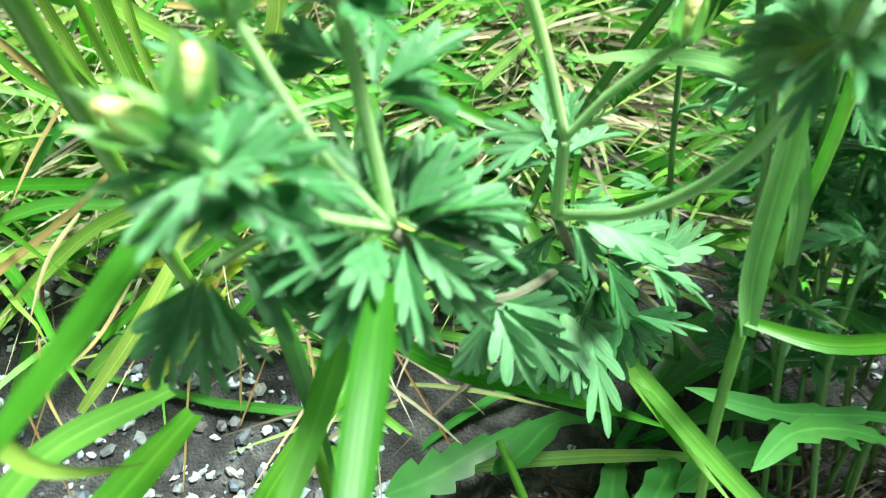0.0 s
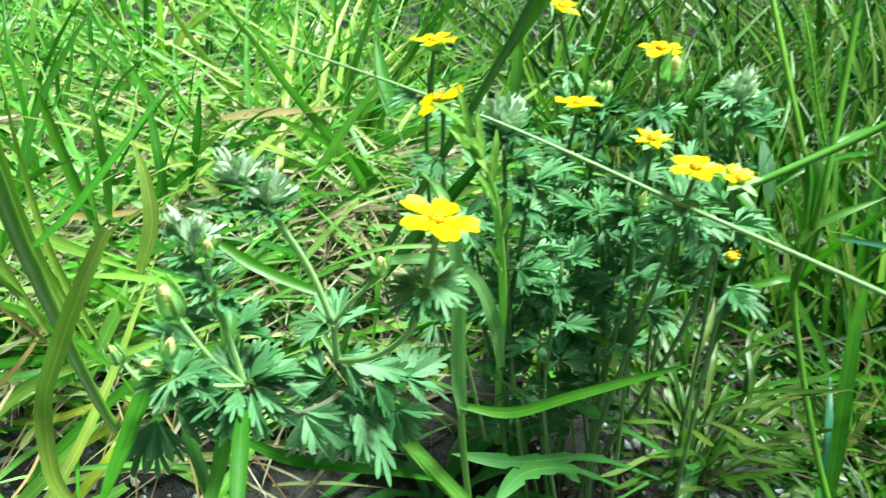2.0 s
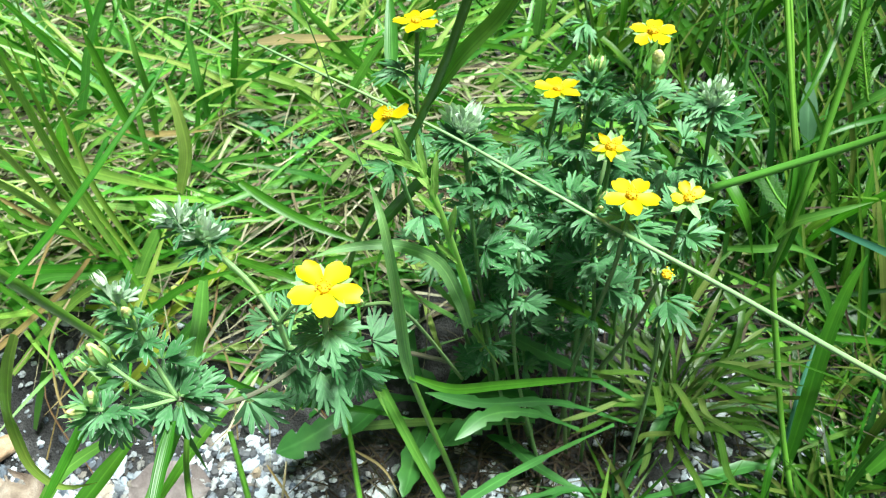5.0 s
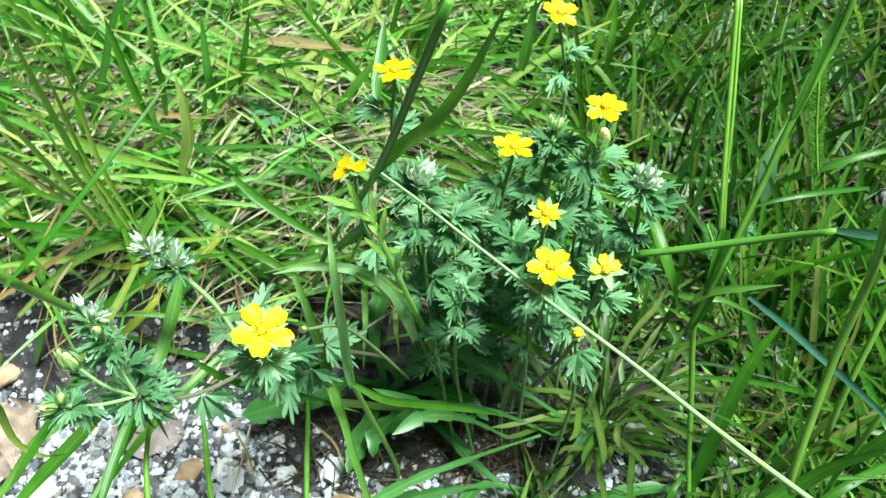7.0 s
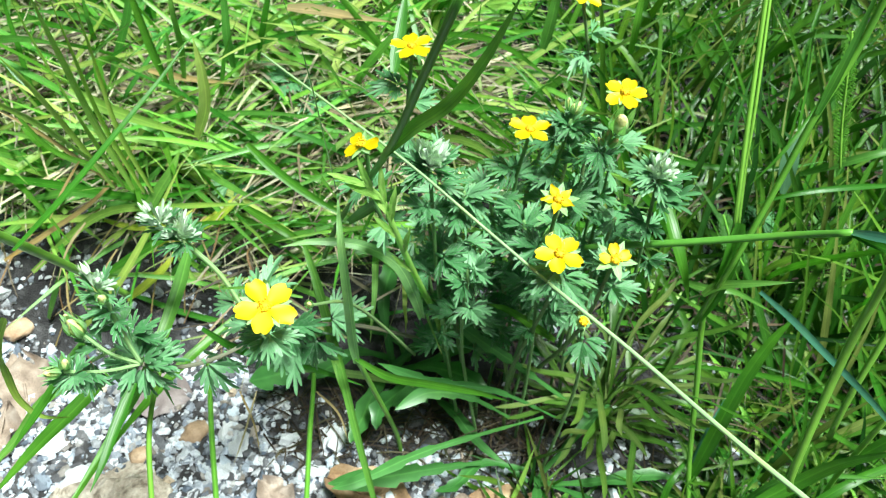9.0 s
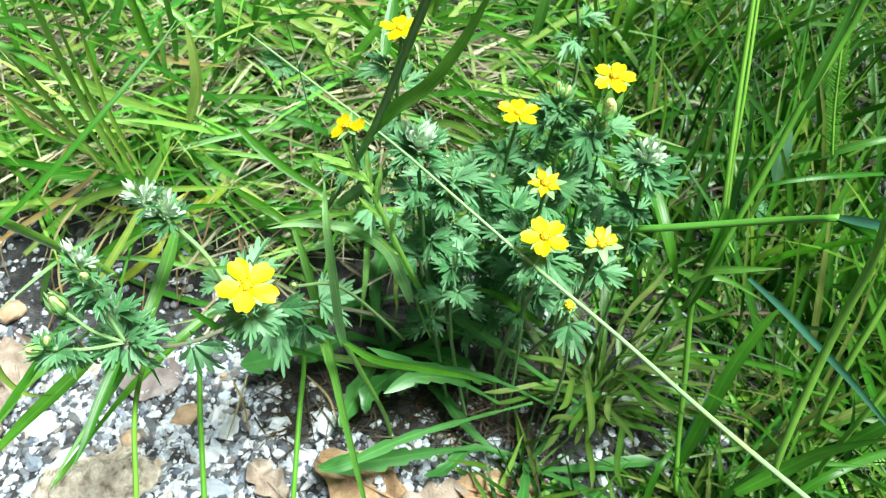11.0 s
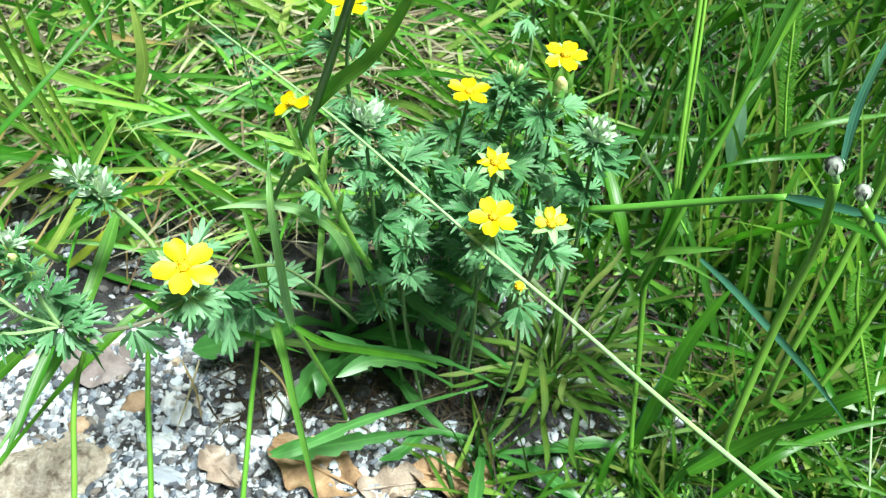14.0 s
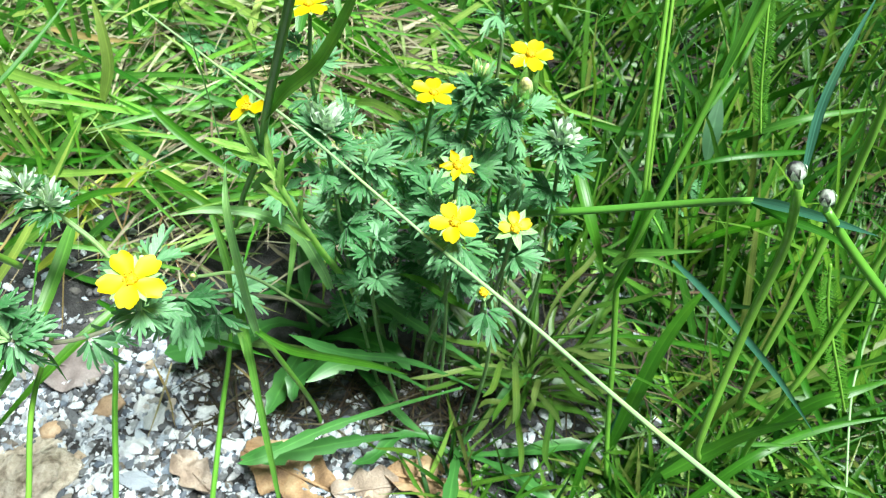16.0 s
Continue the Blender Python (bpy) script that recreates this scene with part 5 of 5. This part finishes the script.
# ---- dead leaves on the gravel ----
def dead_leaf(p, length, width, turn, tilt, mat, label, lobes=0):
    c = Vector(p)
    m = Matrix.Translation(c) @ Matrix.Rotation(turn, 4, "Z") @ Matrix.Rotation(tilt, 4, "X")
    g = Geo()
    n = 26
    for dz in (0.0, -0.0004):
        rows = []
        for i in range(n + 1):
            t = i / n
            w = width * 0.5 * math.sin(math.pi * (0.04 + 0.93 * t)) ** 0.7
            if lobes:
                w *= 0.86 + 0.14 * math.cos(t * lobes * math.tau + p[0] * 60) + 0.10 * noise.noise(Vector((t * 9, p[0] * 50, 1)))
            rows.append([m @ Vector((u * w, (t - 0.5) * length, dz + 0.0048 * noise.noise(Vector((u * 1.5 + p[0] * 90, t * 4, p[1] * 90))) + 0.0025 * u * u)) for u in (-1, -0.6, -0.25, 0, 0.25, 0.6, 1)])
        g.sheet(rows)
    g.tube([m @ Vector((0, (i / 8 - 0.5) * length, 0.0006)) for i in range(9)], [0.0005] * 9, 5)
    tagged(part("dead_leaf", g, mat, label=label), category="leaf", group="dead leaves")


for x, y, ln, wd, turn, mat, lobes, words in (
    (-0.1330, 0.0600, 0.030, 0.024, 0.5, "grey_leaf", 2, "flat grey-brown dead leaf lying on shell gravel"),
    (-0.0812, 0.0590, 0.027, 0.021, 1.45, "mauve_leaf", 0, "smooth mauve-grey dead leaf lying flat on shell gravel"),
    (-0.1330, 0.0400, 0.024, 0.016, 0.2, "grey_leaf", 2, "flat grey-brown dead leaf lying on shell gravel"),
    (0.0055, 0.0215, 0.034, 0.022, 1.2, "dry_leaf", 3, "curled tan dead oak leaf lying on shell gravel"),
    (-0.0260, 0.0200, 0.018, 0.012, 0.9, "grey_leaf", 3, "crumpled grey-brown dead leaf among shell chips"),
    (0.0310, 0.0170, 0.022, 0.014, 1.8, "grey_leaf", 3, "crumpled grey-brown dead leaf among shell chips"),
    (0.0510, 0.0215, 0.028, 0.017, 1.5, "dry_leaf", 3, "curled tan dead oak leaf lying on shell gravel"),
):
    dead_leaf((x, y, height(x, y) + 0.0028), ln, wd, turn, 0.1, mat, words, lobes)


def stone(p, size, label):
    g = Geo()
    g.blob(Matrix.Translation(p) @ Matrix.Rotation(0.5, 4, "Z") @ Matrix.Diagonal((size, size * 0.8, size * 0.3, 1)), 26, 40, 0.6, 0, 3)
    for i, v in enumerate(g.v):
        g.v[i] = v + Vector((0, 0, 1)) * (0.0016 * noise.noise(v * 300) + 0.0010 * noise.noise(v * 800))
    tagged(part("stone", g, "stone", label=label), category="stone")


stone((-0.085, 0.013, height(-0.085, 0.013) + 0.002), 0.020, "sandy-coloured rough stone half sunk in shell gravel")


# ---- sward: uncountable blades and thatch ----
def grow(r, x, y, heading, length, width, lean, lay, segs):
    """The line and the widths of one blade that rises from the ground and bends over."""
    ln, wd = r.uniform(*length), r.uniform(*width)
    a = heading + r.gauss(0, 0.5)
    ln_out, bend = r.uniform(*lean), r.uniform(0.2, 1.3)
    out = Vector((math.cos(a), math.sin(a), 0))
    d = (Vector((0, 0, 1)) * (1 - ln_out) + out * ln_out).normalized()
    p = Vector((x, y, height(x, y) + lay * r.random() - 0.001))
    pts = []
    for i in range(segs + 1):
        pts.append(p.copy())
        p = p + d * (ln / segs)
        d = (d + (out * 0.5 + Vector((0, 0, -0.55))) * bend / segs + Vector((r.gauss(0, 0.05), r.gauss(0, 0.05), 0))).normalized()
        p.z = max(p.z, height(p.x, p.y) + 0.002)
    w = [wd * min(1, 0.6 + i / segs) * max(0.06, 1 - (i / segs) ** 2.6) for i in range(segs + 1)]
    facing = (FACE + Vector((r.gauss(0, 0.5), r.gauss(0, 0.4), 0))).normalized()
    return pts, w, facing


def sward(name, label, mat, count, place, length, width, lean, seed=1, lay=0.0, segs=6):
    """Uncountable blades in one mesh."""
    r = random.Random(seed)
    g = Geo()
    made = 0
    while made < count:
        q = place(r)
        if q is None:
            continue
        g.strip(*grow(r, *q, length, width, lean, lay, segs), 0.25)
        made += 1
    return tagged(part(name, g, mat, label=label), category="grass", kind="stuff")


def grass_tufts(count, blades, place, mats, length, width, lean, label, seed):
    """Tufts of broader blades, each blade a part."""
    r = random.Random(seed)
    made = 0
    while made < count:
        q = place(r)
        if q is None or q[1] > 0.30:
            continue
        tuft = empty("grass_tuft", label, "grass", "grass tufts")
        for k in range(blades):
            g = Geo()
            x, y = q[0] + r.gauss(0, 0.006), q[1] + abs(r.gauss(0, 0.006))
            g.strip(*grow(r, x, y, q[2] + r.gauss(0, 0.7), length, width, lean, 0.0, 12), 0.25)
            part("blade", g, r.choice(mats), tuft)
        made += 1


def in_bush(x, y):
    return ((x - 0.050) / 0.045) ** 2 + ((y - 0.058) / 0.034) ** 2 < 1


def bank_left(r):
    x, y = r.uniform(-0.30, 0.05), 0.066 + abs(r.gauss(0, 0.11))
    if in_bush(x, y) or y > 0.42 or (y < 0.105 and x > -0.035) or y < 0.068 + 0.046 * sstep(0.03, 0.065, -x):
        return None
    if noise.noise(Vector((x * 26, y * 26, 7))) > r.uniform(-0.1, 0.5):
        return None
    return x, y, r.choice((2.9, 3.3, 2.4, 0.2, -0.6))


def left_edge(r):
    return r.uniform(-0.22, -0.075), r.uniform(0.10, 0.20), r.choice((2.9, 3.3, 2.4, 0.4, 1.4))


def bank_far(r):
    return 0.03 + abs(r.gauss(0, 0.45)), 0.17 + abs(r.gauss(0, 0.5)), r.uniform(0, 6.28)


def bank_far_left(r):
    return 0.07 - abs(r.gauss(0, 0.45)), 0.17 + abs(r.gauss(0, 0.5)), r.uniform(0, 6.28)


def bank_right(r):
    x, y = r.uniform(0.075, 0.34), 0.030 + abs(r.gauss(0, 0.11))
    if in_bush(x, y) or y > 0.42 or (y < 0.085 and x < 0.128) or (y < 0.05 and r.random() < 0.5):
        return None
    return x, y, r.choice((0.6, 1.2, 0.1, 2.6, 1.9))


def meadow(r):
    x, y = r.gauss(0, 1.6), 0.9 + abs(r.gauss(0, 1.6))
    if r.random() < 0.4:
        x, y = r.choice((-1, 1)) * (0.55 + abs(r.gauss(0, 1.4))), 0.1 + abs(r.gauss(0, 0.8))
    return x, y, r.uniform(0, 6.28)


def front_right(r):
    x, y = r.uniform(0.085, 0.30), r.uniform(-0.05, 0.06)
    return (x, y, r.uniform(0, 6.28)) if math.hypot(x - 0.088, y - 0.050) > 0.036 and x > 0.115 + 0.4 * max(0, 0.02 - y) * r.random() - 0.03 * r.random() ** 4 else None


def by_rosette(r):
    x, y = r.uniform(0.05, 0.125), r.uniform(0.0, 0.07)
    return (x, y, r.uniform(0, 6.28)) if math.hypot(x - 0.083, y - 0.053) > 0.034 else None


def low_herbs(r):
    x, y = r.uniform(0.05, 0.19), r.uniform(0.02, 0.12)
    return (x, y, r.uniform(0, 6.28)) if math.hypot(x - 0.083, y - 0.053) > 0.034 and not in_bush(x, y) else None


def thatch_left(r):
    x, y = r.uniform(-0.25, 0.04), 0.066 + abs(r.gauss(0, 0.08))
    if x > -0.045 and y < 0.125 and r.random() < 0.8:
        return None
    if noise.noise(Vector((x * 26, y * 26, 7))) < r.uniform(-0.35, 0.25):
        return None
    return (x, y, r.uniform(0, 6.28)) if 0.070 + 0.046 * sstep(0.03, 0.065, -x) + 0.028 * sstep(-0.045, -0.02, x) < y < 0.3 else None


def thatch_right(r):
    x, y = r.uniform(0.04, 0.3), 0.045 + abs(r.gauss(0, 0.09))
    return (x, y, r.uniform(0, 6.28)) if y < 0.35 else None


sward("grass_sward", "dense bright green grass on the bank", "sward", 1700, bank_left, (0.03, 0.09), (0.0009, 0.0036), (0.35, 0.95), seed=2)
sward("grass_sward", "tall green grass beside the flowers, colour darkened for its own shade", "sward_dark", 2000, bank_right, (0.03, 0.10), (0.0007, 0.0034), (0.1, 0.95), seed=3)
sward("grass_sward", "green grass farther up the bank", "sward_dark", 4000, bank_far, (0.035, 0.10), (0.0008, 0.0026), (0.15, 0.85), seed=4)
sward("grass_sward", "bright green grass higher on the bank", "sward", 4600, bank_far_left, (0.035, 0.10), (0.0010, 0.0028), (0.15, 0.9), seed=24)
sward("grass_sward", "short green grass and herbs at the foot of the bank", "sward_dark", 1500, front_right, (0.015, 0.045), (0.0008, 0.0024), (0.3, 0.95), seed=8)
grass_tufts(25, 12, bank_left, ("green_blade", "light_blade", "light_blade", "pale_blade", "green_blade", "light_blade", "pale_blade"), (0.045, 0.11), (0.0018, 0.0042), (0.15, 0.9), "small tuft of bright green and straw-tipped grass on the bank", 12)
grass_tufts(8, 12, left_edge, ("pale_blade", "light_blade", "pale_blade", "cool_blade", "light_blade"), (0.045, 0.10), (0.0018, 0.0040), (0.2, 0.9), "pale green grass tuft leaning over dry litter", 35)
grass_tufts(24, 12, bank_right, ("green_blade", "dark_blade", "green_blade", "olive_blade", "olive_blade", "dark_blade", "light_blade"), (0.05, 0.12), (0.0014, 0.0034), (0.12, 0.85), "dense tuft of upright green grass beside the flowers", 13)
sward("grass_sward", "coarse grass out over the meadow", "sward_dark", 9000, meadow, (0.08, 0.22), (0.004, 0.009), (0.1, 0.8), seed=14, segs=4)
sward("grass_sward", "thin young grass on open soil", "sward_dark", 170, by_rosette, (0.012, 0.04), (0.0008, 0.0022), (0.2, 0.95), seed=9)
sward("herb_litter", "small bright green herb leaves and seedlings on the soil", "sward", 260, low_herbs, (0.010, 0.028), (0.0016, 0.0034), (0.3, 0.95), seed=31)
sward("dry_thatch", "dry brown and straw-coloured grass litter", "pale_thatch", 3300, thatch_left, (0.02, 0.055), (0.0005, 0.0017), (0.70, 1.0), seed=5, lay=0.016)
sward("dry_thatch", "dry brown grass litter below the blades, colour darkened for their shade", "thatch", 700, thatch_right, (0.015, 0.045), (0.0004, 0.0011), (0.65, 1.0), seed=6, lay=0.016)


def soil_edge(r):
    return r.uniform(-0.03, 0.07), r.uniform(0.036, 0.066), r.uniform(0, 6.28)


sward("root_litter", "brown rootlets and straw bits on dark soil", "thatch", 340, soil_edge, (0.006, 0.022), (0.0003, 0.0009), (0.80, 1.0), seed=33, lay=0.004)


# ---- shell gravel ----
def on_gravel(r, bare=0.55):
    x, y = r.uniform(-0.16, 0.135), r.uniform(-0.06, 0.125)
    if y > 0.072 and -0.14 < x < -0.03 and r.random() < bare:
        return None
    edge = 0.064 + 0.010 * noise.noise(Vector((x * 40, 0, 5))) - 0.25 * max(0, x) + 0.046 * sstep(0.03, 0.065, -x)
    if (y > edge + 0.02 * (r.random() ** 3) and x < 0.035) or (x > 0.05 and r.random() < 0.75) or (y > 0.050 + 0.028 * sstep(0.02, 0.05, -x) and r.random() < 0.62):
        return None
    if -0.03 < x < 0.06 and y > 0.040 + 0.008 * noise.noise(Vector((x * 90, y * 90, 2))) and r.random() < 0.8:
        return None
    return x, y


def chip(g, x, y, s, r, seed):
    m = Matrix.Translation((x, y, height(x, y) + s * 0.18)) @ Euler((r.uniform(-0.5, 0.5), r.uniform(-0.5, 0.5), r.uniform(0, 6.28))).to_matrix().to_4x4()
    g.blob(m @ Matrix.Diagonal((s * r.uniform(0.4, 0.75), s * r.uniform(0.3, 0.5), s * r.uniform(0.18, 0.36), 1)), 4, 6, 0.8, 0, seed)


def gravel():
    r = random.Random(21)
    g = Geo()
    n = 0
    while n < 15000:
        q = on_gravel(r)
        if q:
            chip(g, q[0], q[1], 0.0010 + 0.0034 * r.random() ** 2, r, n)
            n += 1
    ob = part("shell_grit", g, "grit", label="fine white and grey broken shell grit", smooth=False)
    tagged(ob, category="gravel", kind="stuff")
    shapes = []
    for k in range(10):
        c = Geo()
        c.blob(Matrix.Diagonal((0.5 + 0.14 * (k % 3), 0.42, 0.22 + 0.05 * (k % 4), 1)), 5, 8, 0.75, 0, k)
        shapes.append(c.mesh("shell_chip", ["shell"], False))
    n = 0
    while n < 290:
        q = on_gravel(r, 0.93)
        if q:
            s = 0.0032 + 0.0042 * r.random() ** 2
            ob = new("shell_chip", shapes[n % 10])
            ob.parent = ground
            ob.matrix_basis = Matrix.Translation((q[0], q[1], height(*q) + s * 0.12)) @ Euler((r.uniform(-0.35, 0.35), r.uniform(-0.35, 0.35), r.uniform(0, 6.28))).to_matrix().to_4x4() @ Matrix.Diagonal((s, s, s, 1))
            n += 1

    for x, y, s in ((-0.1150, 0.0370, 0.013), (-0.0490, 0.0300, 0.011), (-0.0450, 0.0410, 0.009), (-0.0270, 0.0430, 0.011), (-0.0110, 0.0440, 0.012), (-0.0440, 0.0170, 0.010), (-0.1480, 0.0740, 0.010), (-0.1530, 0.0930, 0.012), (-0.0980, 0.0240, 0.011), (-0.0060, 0.0540, 0.006), (0.0490, 0.0420, 0.007), (0.0160, 0.0590, 0.006)):
        s *= 0.78
        ob = new("shell_chip", shapes[n % 10])
        ob.parent = ground
        ob.matrix_basis = Matrix.Translation((x, y, height(x, y) + s * 0.16)) @ Euler((r.uniform(-0.3, 0.3), r.uniform(-0.3, 0.3), r.uniform(0, 6.28))).to_matrix().to_4x4() @ Matrix.Diagonal((s, s, s, 1))
        n += 1
    for x, y, s in ((-0.0625, 0.0445, 0.0055), (-0.1420, 0.0815, 0.0060), (-0.0790, 0.0340, 0.0040)):
        g = Geo()
        g.blob(Matrix.Translation((x, y, height(x, y) + s * 0.25)) @ Matrix.Rotation(x * 40, 4, "Z") @ Matrix.Diagonal((s, s * 0.8, s * 0.5, 1)), 8, 12, 0.35, 0, int(s * 10000))
        tagged(part("pebble", g, "pebble", label="smooth tan pebble lying among white shell chips"), category="pebble", group="pebbles")


gravel()
